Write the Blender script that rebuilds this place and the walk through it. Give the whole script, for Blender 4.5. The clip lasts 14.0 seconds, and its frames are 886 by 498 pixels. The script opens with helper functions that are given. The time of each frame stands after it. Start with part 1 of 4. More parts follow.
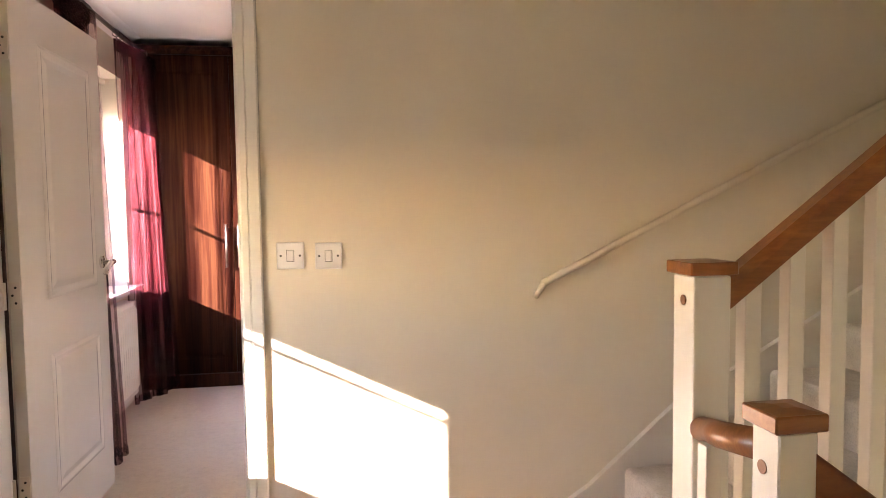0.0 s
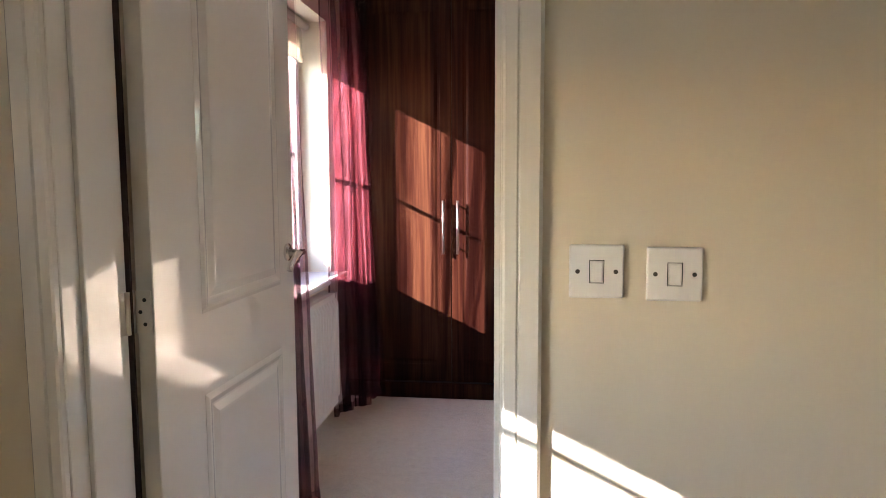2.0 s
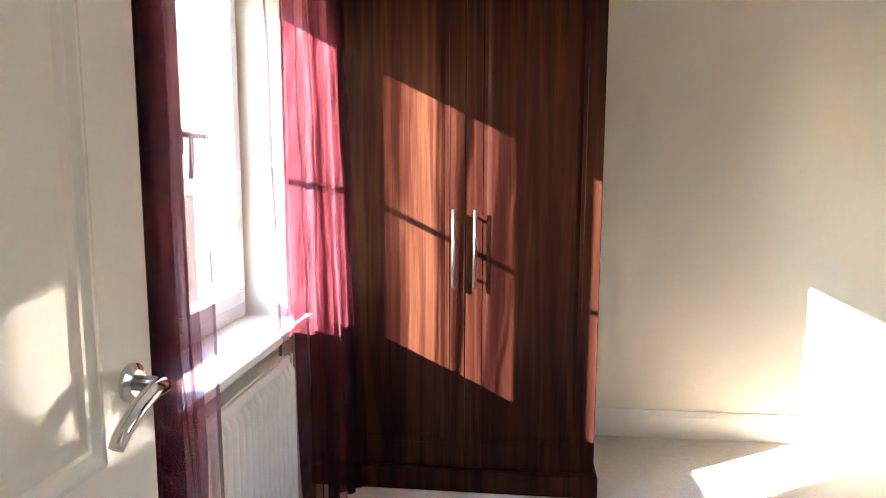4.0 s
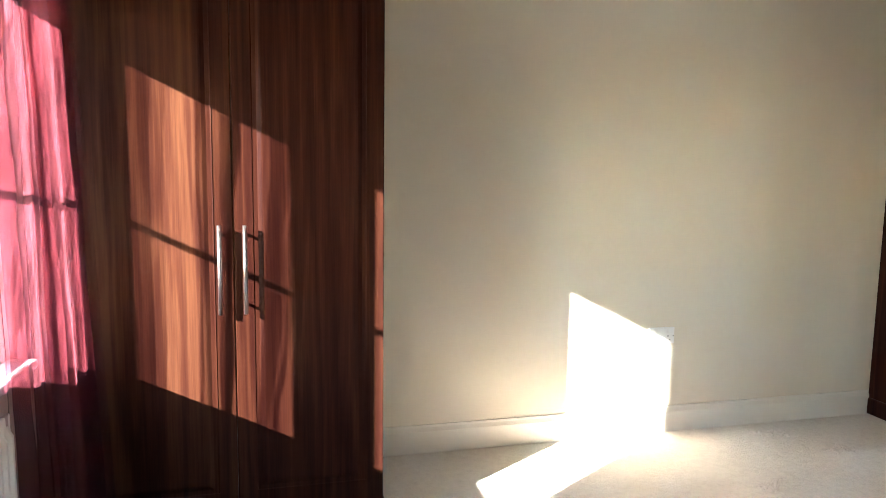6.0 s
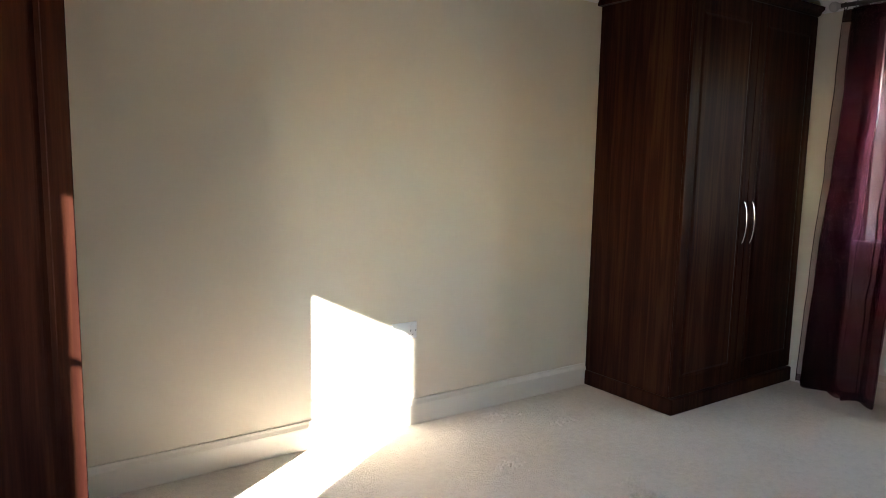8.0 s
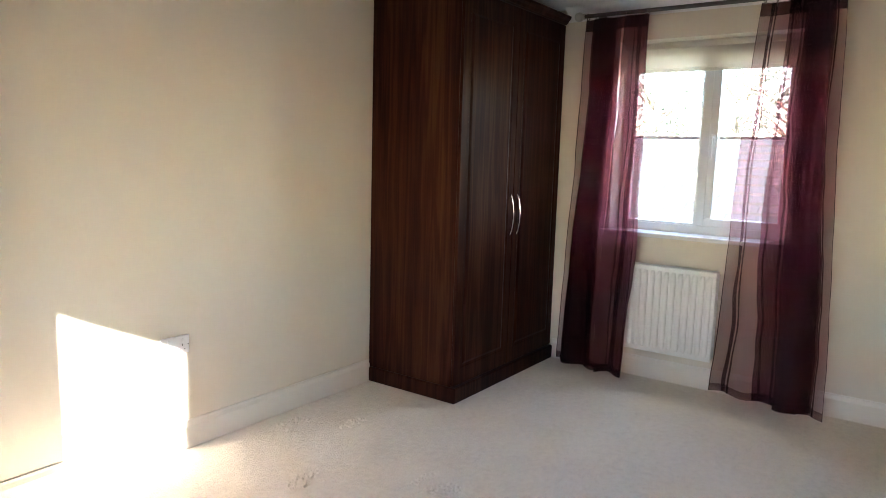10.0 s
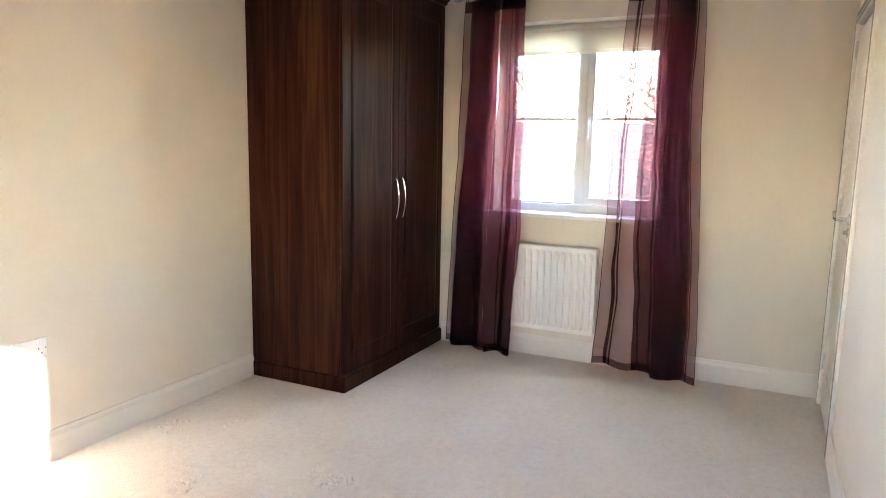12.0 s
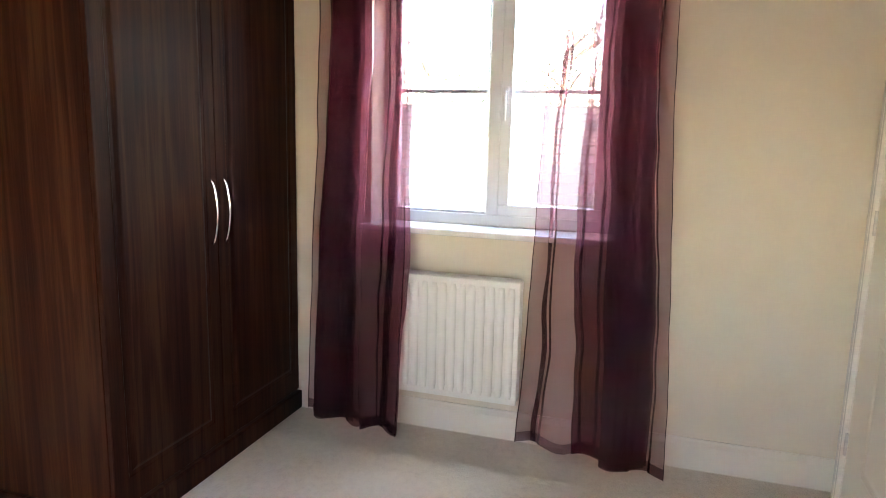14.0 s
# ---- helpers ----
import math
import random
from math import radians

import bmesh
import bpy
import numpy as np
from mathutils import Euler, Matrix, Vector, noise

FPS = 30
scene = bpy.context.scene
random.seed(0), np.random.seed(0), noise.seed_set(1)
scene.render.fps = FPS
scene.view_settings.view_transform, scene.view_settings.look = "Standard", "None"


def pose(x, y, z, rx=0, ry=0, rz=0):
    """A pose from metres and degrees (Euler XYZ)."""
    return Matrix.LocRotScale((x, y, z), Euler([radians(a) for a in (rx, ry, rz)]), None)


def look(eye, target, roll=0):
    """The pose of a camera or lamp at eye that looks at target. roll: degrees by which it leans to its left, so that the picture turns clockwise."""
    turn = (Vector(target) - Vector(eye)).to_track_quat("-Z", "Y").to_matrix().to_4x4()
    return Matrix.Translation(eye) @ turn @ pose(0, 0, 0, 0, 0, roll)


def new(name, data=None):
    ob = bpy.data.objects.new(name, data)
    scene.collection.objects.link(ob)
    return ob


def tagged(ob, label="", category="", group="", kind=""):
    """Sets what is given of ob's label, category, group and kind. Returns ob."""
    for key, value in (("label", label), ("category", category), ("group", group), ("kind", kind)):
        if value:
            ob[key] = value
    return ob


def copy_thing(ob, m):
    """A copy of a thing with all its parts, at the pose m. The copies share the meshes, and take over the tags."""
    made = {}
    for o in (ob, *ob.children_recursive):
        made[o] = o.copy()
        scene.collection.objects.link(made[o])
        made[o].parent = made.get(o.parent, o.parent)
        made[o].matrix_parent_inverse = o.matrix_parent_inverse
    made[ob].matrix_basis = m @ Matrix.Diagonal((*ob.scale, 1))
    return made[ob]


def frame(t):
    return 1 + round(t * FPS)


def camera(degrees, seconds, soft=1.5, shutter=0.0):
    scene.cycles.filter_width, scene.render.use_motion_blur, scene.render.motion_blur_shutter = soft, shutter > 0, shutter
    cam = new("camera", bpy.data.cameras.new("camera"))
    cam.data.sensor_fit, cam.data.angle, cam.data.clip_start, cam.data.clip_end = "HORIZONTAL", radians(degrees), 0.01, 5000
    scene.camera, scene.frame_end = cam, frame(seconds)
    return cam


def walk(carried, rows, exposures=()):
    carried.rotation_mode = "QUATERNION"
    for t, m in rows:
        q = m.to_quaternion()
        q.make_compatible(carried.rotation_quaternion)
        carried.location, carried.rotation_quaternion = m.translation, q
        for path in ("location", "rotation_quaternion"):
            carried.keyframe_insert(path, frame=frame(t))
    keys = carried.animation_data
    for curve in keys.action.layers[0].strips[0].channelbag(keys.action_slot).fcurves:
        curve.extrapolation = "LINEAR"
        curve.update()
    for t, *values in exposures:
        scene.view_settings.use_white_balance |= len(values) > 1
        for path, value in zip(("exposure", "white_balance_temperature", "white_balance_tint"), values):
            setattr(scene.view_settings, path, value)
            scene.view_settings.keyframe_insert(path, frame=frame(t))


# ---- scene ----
cam = camera(66.2, 14.0, soft=0.65)
EXPO = [(0.0, 5.26, 7500, 35), (0.5, 4.83, 7350, 32), (1.0, 4.57, 7050, 29), (2.0, 4.62, 6550, 24), (4.5, 5.41, 6300, 14), (6.0, 5.09, 6200, 10), (7.5, 4.58, 6150, 11), (9.0, 4.76, 6250, 14), (11.5, 5.57, 6450, 17), (13.0, 5.66, 6500, 17), (14.0, 5.52, 6500, 17)]
PATH = [
    (0, (0.066, 0.253, 1.246), (0.402, 2.221, 1.121), -0.7),
    (0.5, (0.057, 0.459, 1.24), (0.17, 2.45, 1.097), -0.8),
    (1, (0.049, 0.761, 1.242), (-0.034, 2.753, 1.078), -0.9),
    (1.5, (-0.065, 1.01, 1.231), (-0.264, 2.992, 1.052), -0.5),
    (2, (-0.164, 1.38, 1.235), (-0.405, 3.356, 1.043), -0.2),
    (2.2, (-0.176, 1.527, 1.241), (-0.462, 3.495, 1.027), -0.7),
    (4.5, (-0.445, 2.735, 1.338), (-0.580, 4.713, 1.074), 1.2),
    (5, (-0.476, 2.79, 1.325), (-0.395, 4.774, 1.086), 1.1),
    (5.5, (-0.469, 2.796, 1.323), (-0.169, 4.76, 1.096), 0.9),
    (6, (-0.452, 2.8, 1.329), (0.035, 4.726, 1.101), 0.8),
    (6.5, (-0.41, 2.809, 1.36), (0.232, 4.687, 1.111), 1.1),
    (7, (-0.399, 2.861, 1.356), (0.417, 4.67, 1.106), 1.2),
    (7.5, (-0.368, 2.865, 1.367), (0.61, 4.591, 1.113), 1.2),
    (8, (-0.303, 2.907, 1.373), (0.82, 4.542, 1.119), 1.1),
    (8.5, (-0.287, 2.961, 1.391), (0.977, 4.491, 1.138), 1.1),
    (9, (-0.29, 3.023, 1.418), (1.131, 4.406, 1.155), 1.4),
    (11.5, (-0.288, 3.095, 1.39), (1.456, 4.031, 1.105), 1.2),
    (12, (-0.234, 3.108, 1.382), (1.546, 3.968, 1.08), 1.1),
    (12.5, (-0.001, 3.116, 1.367), (1.803, 3.91, 1.031), 0.9),
    (13, (0.349, 3.171, 1.387), (2.178, 3.9, 1.034), 0.9),
    (13.5, (0.739, 3.347, 1.393), (2.591, 4.014, 1.037), 1.1),
    (14, (1.144, 3.538, 1.389), (3.023, 4.128, 1.045), 1.4),
]
walk(cam, [(t, look(eye, target, roll)) for t, eye, target, roll in PATH], EXPO)

# ---- world and sun ----
SUN_DIR = Vector((1.0, 0.625, -0.49))
world = bpy.data.worlds.new("world")
scene.world = world
world.use_nodes = True
_wn = world.node_tree
_sky = _wn.nodes.new("ShaderNodeTexSky")
_sky.sky_type = "NISHITA"
_sky.sun_disc = False
_sky.sun_elevation = radians(22.6)
_sky.sun_rotation = radians(238)
_sky.dust_density = 0.15
_wn.links.new(_sky.outputs["Color"], _wn.nodes["Background"].inputs["Color"])
_wn.nodes["Background"].inputs["Strength"].default_value = 0.15
sun = new("sun", bpy.data.lights.new("sun", "SUN"))
sun.data.energy = 2.8
sun.data.angle = radians(0.53)
sun.data.color = (1.0, 0.94, 0.86)
sun.matrix_world = Matrix.Translation((-6, -4, 6)) @ SUN_DIR.to_track_quat("-Z", "Y").to_matrix().to_4x4()


# added area lamp outside, above the east window: extra sky light for the floor
sky_fill = new("window_sky_fill", bpy.data.lights.new("window_sky_fill", "AREA"))
sky_fill.data.shape, sky_fill.data.size, sky_fill.data.size_y = "RECTANGLE", 1.05, 0.45
sky_fill.data.energy = 0.55
sky_fill.data.color = (1.0, 0.95, 0.89)
sky_fill.matrix_world = look((4.42, 4.25, 2.30), (3.0, 4.1, 0.2))


# ---- materials ----
def nodes_of(name):
    m = bpy.data.materials.new(name)
    m.use_nodes = True
    t = m.node_tree
    return m, t, t.nodes["Principled BSDF"]


def coords(t, scale=(1, 1, 1), kind="Object"):
    tc = t.nodes.new("ShaderNodeTexCoord")
    mp = t.nodes.new("ShaderNodeMapping")
    mp.inputs["Scale"].default_value = scale
    t.links.new(tc.outputs[kind], mp.inputs["Vector"])
    return mp.outputs["Vector"]


def noise_tex(t, vec, scale, detail=4.0, rough=0.6):
    n = t.nodes.new("ShaderNodeTexNoise")
    n.inputs["Scale"].default_value = scale
    n.inputs["Detail"].default_value = detail
    n.inputs["Roughness"].default_value = rough
    t.links.new(vec, n.inputs["Vector"])
    return n.outputs["Fac"]


def ramp(t, fac, stops):
    r = t.nodes.new("ShaderNodeValToRGB")
    els = r.color_ramp.elements
    while len(els) < len(stops):
        els.new(0.5)
    for e, (p, c) in zip(els, stops):
        e.position, e.color = p, (*c, 1)
    t.links.new(fac, r.inputs["Fac"])
    return r.outputs["Color"]


def mathn(t, op, a, b):
    n = t.nodes.new("ShaderNodeMath")
    n.operation = op
    for i, v in enumerate((a, b)):
        if isinstance(v, (int, float)):
            n.inputs[i].default_value = v
        else:
            t.links.new(v, n.inputs[i])
    return n.outputs[0]


def bump(t, p, height, strength, dist):
    b = t.nodes.new("ShaderNodeBump")
    b.inputs["Strength"].default_value = strength
    b.inputs["Distance"].default_value = dist
    t.links.new(height, b.inputs["Height"])
    t.links.new(b.outputs["Normal"], p.inputs["Normal"])


def painted(name, col, rough, var=0.04, grain=260, depth=0.0006, spread=0.35):
    """Paint with faint roller texture, uneven tone and uneven sheen."""
    m, t, p = nodes_of(name)
    v = coords(t)
    big = noise_tex(t, v, 1.3, 3)
    lo = tuple(c * (1 - var) for c in col)
    hi = tuple(min(1, c * (1 + var)) for c in col)
    t.links.new(ramp(t, big, [(0.3, lo), (0.7, hi)]), p.inputs["Base Color"])
    fine = noise_tex(t, v, grain, 2)
    mid = noise_tex(t, v, 14, 3)
    h = mathn(t, "ADD", fine, mathn(t, "MULTIPLY", mid, 0.8))
    bump(t, p, h, spread, depth)
    p.inputs["Roughness"].default_value = rough
    t.links.new(mathn(t, "ADD", mathn(t, "MULTIPLY", mid, 0.12), rough - 0.06), p.inputs["Roughness"])
    return m


def brushed_gloss(name, col, rough):
    """Gloss paint with upright brush marks that break up what it mirrors."""
    m, t, p = nodes_of(name)
    v = coords(t)
    t.links.new(ramp(t, noise_tex(t, v, 1.6, 3), [(0.3, tuple(c * 0.965 for c in col)), (0.7, tuple(c * 1.03 for c in col))]), p.inputs["Base Color"])
    brush = noise_tex(t, coords(t, (1, 1, 0.03)), 190, 3, 0.65)
    dimple = noise_tex(t, v, 16, 3, 0.55)
    t.links.new(mathn(t, "ADD", mathn(t, "MULTIPLY", brush, 0.06), rough - 0.03), p.inputs["Roughness"])
    bump(t, p, mathn(t, "ADD", mathn(t, "MULTIPLY", brush, 0.5), mathn(t, "MULTIPLY", dimple, 1.6)), 0.25, 0.0005)
    return m


def walnut(name, rough=0.42):
    """Brown-red wood-effect foil with long vertical grain."""
    m, t, p = nodes_of(name)
    v = coords(t, (1, 1, 0.05))
    wob = noise_tex(t, v, 7.0, 5, 0.6)
    w = t.nodes.new("ShaderNodeTexWave")
    w.wave_type, w.bands_direction = "BANDS", "DIAGONAL"
    w.inputs["Scale"].default_value = 5.5
    w.inputs["Distortion"].default_value = 14.0
    w.inputs["Detail"].default_value = 4.0
    w.inputs["Detail Scale"].default_value = 2.2
    t.links.new(v, w.inputs["Vector"])
    v2 = coords(t, (1, 1, 0.018))
    fibre = noise_tex(t, v2, 130, 4, 0.75)
    pore = noise_tex(t, coords(t, (1, 1, 0.03)), 420, 2, 0.6)
    mix = mathn(t, "ADD", mathn(t, "MULTIPLY", w.outputs["Fac"], 0.13), mathn(t, "ADD", mathn(t, "MULTIPLY", wob, 0.56), mathn(t, "ADD", mathn(t, "MULTIPLY", fibre, 0.30), mathn(t, "MULTIPLY", pore, 0.07))))
    c = ramp(t, mix, [(0.38, (0.0165, 0.0045, 0.0033)), (0.54, (0.0330, 0.0106, 0.0060)), (0.70, (0.060, 0.0235, 0.0114))])
    t.links.new(c, p.inputs["Base Color"])
    t.links.new(mathn(t, "ADD", mathn(t, "MULTIPLY", fibre, 0.16), rough - 0.08), p.inputs["Roughness"])
    p.inputs["Specular IOR Level"].default_value = 0.035
    bump(t, p, mathn(t, "ADD", fibre, pore), 0.15, 0.0005)
    return m


def carpet_mat():
    m, t, p = nodes_of("beige_carpet")
    v = coords(t)
    tuft = noise_tex(t, v, 150, 4, 0.8)
    clump = noise_tex(t, v, 30, 4, 0.65)
    patch = noise_tex(t, v, 2.6, 4, 0.6)
    mix = mathn(t, "ADD", mathn(t, "MULTIPLY", tuft, 0.55), mathn(t, "ADD", mathn(t, "MULTIPLY", clump, 0.25), mathn(t, "MULTIPLY", patch, 0.16)))
    c = ramp(t, mix, [(0.34, (0.60, 0.525, 0.43)), (0.48, (0.77, 0.69, 0.58)), (0.62, (0.86, 0.785, 0.675))])
    t.links.new(c, p.inputs["Base Color"])
    p.inputs["Roughness"].default_value = 0.95
    p.inputs["Specular IOR Level"].default_value = 0.15
    tread = ramp(t, noise_tex(t, v, 5.5, 3, 0.7), [(0.56, (0, 0, 0)), (0.68, (1, 1, 1))])
    patch = mathn(t, "ADD", patch, mathn(t, "MULTIPLY", tread, mathn(t, "MULTIPLY", noise_tex(t, v, 70, 3, 0.7), 0.9)))
    h = mathn(t, "ADD", mathn(t, "MULTIPLY", tuft, 0.7), mathn(t, "ADD", mathn(t, "MULTIPLY", clump, 0.8), mathn(t, "MULTIPLY", patch, 0.6)))
    bump(t, p, h, 0.9, 0.010)
    return m


def sheer_mat(name, col, glow, opacity):
    """Thin woven voile: part of the light passes straight through, part is scattered by the threads."""
    m, t, p = nodes_of(name)
    t.nodes.remove(p)
    out = t.nodes["Material Output"]
    tr = t.nodes.new("ShaderNodeBsdfTransparent")
    tr.inputs["Color"].default_value = (0.95, 0.85, 0.865, 1)
    tl = t.nodes.new("ShaderNodeBsdfTranslucent")
    df = t.nodes.new("ShaderNodeBsdfDiffuse")
    v = coords(t)
    cr = noise_tex(t, coords(t, (1, 1, 0.25)), 22, 4, 0.65)
    t.links.new(ramp(t, cr, [(0.3, tuple(c * 0.8 for c in col)), (0.7, tuple(c * 1.15 for c in col))]), df.inputs["Color"])
    # uneven glow colour stands in for light and shade on the crinkles
    t.links.new(ramp(t, cr, [(0.32, tuple(c * 0.55 for c in glow)), (0.68, tuple(c * 1.45 for c in glow))]), tl.inputs["Color"])
    gl = t.nodes.new("ShaderNodeBsdfGlossy")
    gl.inputs["Roughness"].default_value = 0.42
    gl.inputs["Color"].default_value = (0.6, 0.45, 0.5, 1)
    weave = noise_tex(t, v, 700, 1, 0.5)
    crease = t.nodes.new("ShaderNodeBump")
    crease.inputs["Strength"].default_value, crease.inputs["Distance"].default_value = 1.0, 0.030
    t.links.new(noise_tex(t, coords(t, (1, 1, 0.45)), 30, 5, 0.62), crease.inputs["Height"])
    for sh in (tl, df, gl):
        t.links.new(crease.outputs["Normal"], sh.inputs["Normal"])
    a = t.nodes.new("ShaderNodeMixShader")
    a.inputs[0].default_value = 0.4
    t.links.new(df.outputs[0], a.inputs[1])
    t.links.new(tl.outputs[0], a.inputs[2])
    b = t.nodes.new("ShaderNodeMixShader")
    b.inputs[0].default_value = 0.06
    t.links.new(a.outputs[0], b.inputs[1])
    t.links.new(gl.outputs[0], b.inputs[2])
    k = t.nodes.new("ShaderNodeMixShader")
    t.links.new(mathn(t, "ADD", mathn(t, "MULTIPLY", weave, 0.12), opacity - 0.06), k.inputs[0])
    t.links.new(tr.outputs[0], k.inputs[1])
    t.links.new(b.outputs[0], k.inputs[2])
    t.links.new(k.outputs[0], out.inputs["Surface"])
    return m


def blind_mat():
    """Cream roller-blind cloth that glows a little with the daylight behind it."""
    m, t, p = nodes_of("cream_blind_cloth")
    out = t.nodes["Material Output"]
    tl = t.nodes.new("ShaderNodeBsdfTranslucent")
    tl.inputs["Color"].default_value = (0.68, 0.63, 0.54, 1)
    w = noise_tex(t, coords(t), 420, 2)
    t.links.new(ramp(t, w, [(0.3, (0.68, 0.64, 0.56)), (0.7, (0.78, 0.74, 0.66))]), p.inputs["Base Color"])
    p.inputs["Roughness"].default_value = 0.85
    k = t.nodes.new("ShaderNodeMixShader")
    k.inputs[0].default_value = 0.42
    t.links.new(p.outputs[0], k.inputs[1])
    t.links.new(tl.outputs[0], k.inputs[2])
    t.links.new(k.outputs[0], out.inputs["Surface"])
    return m


def metal(name, col, rough):
    m, t, p = nodes_of(name)
    p.inputs["Metallic"].default_value = 1.0
    p.inputs["Base Color"].default_value = (*col, 1)
    n = noise_tex(t, coords(t), 60, 3)
    t.links.new(mathn(t, "ADD", mathn(t, "MULTIPLY", n, 0.1), rough), p.inputs["Roughness"])
    return m


def glass_mat():
    m, t, p = nodes_of("window_glass")
    t.nodes.remove(p)
    out = t.nodes["Material Output"]
    tr = t.nodes.new("ShaderNodeBsdfTransparent")
    tr.inputs["Color"].default_value = (0.95, 0.97, 0.96, 1)
    gl = t.nodes.new("ShaderNodeBsdfGlossy")
    gl.inputs["Roughness"].default_value = 0.01
    lw = t.nodes.new("ShaderNodeLayerWeight")
    edge = mathn(t, "POWER", lw.outputs["Facing"], 4.5)
    k = t.nodes.new("ShaderNodeMixShader")
    t.links.new(mathn(t, "ADD", mathn(t, "MULTIPLY", edge, 0.5), 0.03), k.inputs[0])
    t.links.new(tr.outputs[0], k.inputs[1])
    t.links.new(gl.outputs[0], k.inputs[2])
    t.links.new(k.outputs[0], out.inputs["Surface"])
    return m


def oak_mat():
    m, t, p = nodes_of("varnished_oak")
    v = coords(t, (0.12, 1, 1))
    f = noise_tex(t, v, 60, 4, 0.65)
    g = noise_tex(t, v, 9, 3)
    t.links.new(ramp(t, mathn(t, "ADD", mathn(t, "MULTIPLY", f, 0.5), mathn(t, "MULTIPLY", g, 0.5)), [(0.3, (0.17, 0.048, 0.012)), (0.55, (0.31, 0.105, 0.027)), (0.75, (0.42, 0.165, 0.048))]), p.inputs["Base Color"])
    p.inputs["Roughness"].default_value = 0.3
    bump(t, p, f, 0.15, 0.0008)
    return m


def flat_mat(name, col, rough=0.6):
    m, t, p = nodes_of(name)
    n = noise_tex(t, coords(t), 9, 3)
    t.links.new(ramp(t, n, [(0.3, tuple(c * 0.88 for c in col)), (0.7, tuple(min(1, c * 1.1) for c in col))]), p.inputs["Base Color"])
    p.inputs["Roughness"].default_value = rough
    return m


WALL = painted("cream_wall_paint", (0.70, 0.625, 0.50), 0.62)
CEIL = painted("white_ceiling_paint", (0.82, 0.80, 0.78), 0.8)
GLOSS = brushed_gloss("white_gloss_paint", (0.78, 0.74, 0.67), 0.05)
SATIN = painted("white_satin_paint", (0.74, 0.685, 0.59), 0.35, 0.03, 120, 0.0006, 0.3)
UPVC = painted("white_upvc", (0.66, 0.66, 0.675), 0.25, 0.02, 60, 0.0002, 0.1)
SILLP = painted("gloss_sill_paint", (0.80, 0.79, 0.77), 0.15, 0.02, 40, 0.00005, 0.02)
RADP = painted("white_radiator_enamel", (0.80, 0.77, 0.71), 0.3, 0.02, 60, 0.0002, 0.1)
PLAST = painted("white_switch_plastic", (0.80, 0.78, 0.76), 0.3, 0.02, 60, 0.0001, 0.05)
BLIND = blind_mat()
WOOD = walnut("walnut_foil")
CARPET = carpet_mat()
SHEER = sheer_mat("plum_voile", (0.040, 0.006, 0.015), (0.40, 0.104, 0.134), 0.40)
CHROME = metal("polished_chrome", (0.75, 0.74, 0.72), 0.08)
STEEL = metal("brushed_steel", (0.55, 0.53, 0.50), 0.28)
DARKM = metal("dark_pewter", (0.10, 0.09, 0.085), 0.35)
GLASS = glass_mat()
OAK = oak_mat()
BLACK = flat_mat("black_plastic", (0.02, 0.02, 0.02), 0.5)
# dark brown for the hinge gap, its shade put into the colour
DARKGAP = flat_mat("dark_gap_fill", (0.04, 0.016, 0.01), 0.8)
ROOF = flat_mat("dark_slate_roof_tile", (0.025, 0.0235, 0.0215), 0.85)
BRICKW = flat_mat("pale_render", (0.62, 0.56, 0.48), 0.9)
GRASS = flat_mat("lawn", (0.12, 0.135, 0.085), 0.95)
FOLIAGE = flat_mat("tree_leaves", (0.15, 0.16, 0.11), 0.8)
BARK = flat_mat("bark", (0.12, 0.09, 0.06), 0.9)


# ---- mesh helpers ----
def bm_box(bm, lo, hi, bevel=0.0, seg=1):
    r = bmesh.ops.create_cube(bm, size=1.0)
    c = [(a + b) / 2 for a, b in zip(lo, hi)]
    s = [abs(b - a) for a, b in zip(lo, hi)]
    for v in r["verts"]:
        v.co = Vector((c[0] + v.co.x * s[0], c[1] + v.co.y * s[1], c[2] + v.co.z * s[2]))
    if bevel:
        edges = {e for v in r["verts"] for e in v.link_edges}
        bmesh.ops.bevel(bm, geom=list(edges), offset=bevel, segments=seg, affect="EDGES", profile=0.5)
    return bm


def box(lo, hi, bevel=0.0, seg=1):
    return bm_box(bmesh.new(), lo, hi, bevel, seg)


def bm_cyl(bm, a, b, r, r2=None, n=16):
    a, b = Vector(a), Vector(b)
    d = b - a
    m = Matrix.Translation((a + b) / 2) @ d.to_track_quat("Z", "Y").to_matrix().to_4x4()
    bmesh.ops.create_cone(bm, cap_ends=True, segments=n, radius1=r, radius2=r if r2 is None else r2, depth=d.length, matrix=m)
    return bm


def cyl(a, b, r, r2=None, n=16):
    return bm_cyl(bmesh.new(), a, b, r, r2, n)


def bm_tube(bm, pts, r, n=10):
    """A round bar swept along points, with mitred rings and closed ends."""
    pts = [Vector(p) for p in pts]
    rings = []
    up = Vector((0.123, 0.45, 0.88)).normalized()
    for i, p in enumerate(pts):
        d = (pts[min(i + 1, len(pts) - 1)] - pts[max(i - 1, 0)]).normalized()
        u = d.cross(up).normalized()
        w = d.cross(u)
        rr = r[i] if isinstance(r, (list, tuple)) else r
        rings.append([bm.verts.new(p + (u * math.cos(2 * math.pi * k / n) + w * math.sin(2 * math.pi * k / n)) * rr) for k in range(n)])
    for a, b in zip(rings, rings[1:]):
        for k in range(n):
            bm.faces.new((a[k], a[(k + 1) % n], b[(k + 1) % n], b[k]))
    bm.faces.new(rings[0])
    bm.faces.new(rings[-1][::-1])
    bmesh.ops.recalc_face_normals(bm, faces=bm.faces)
    return bm


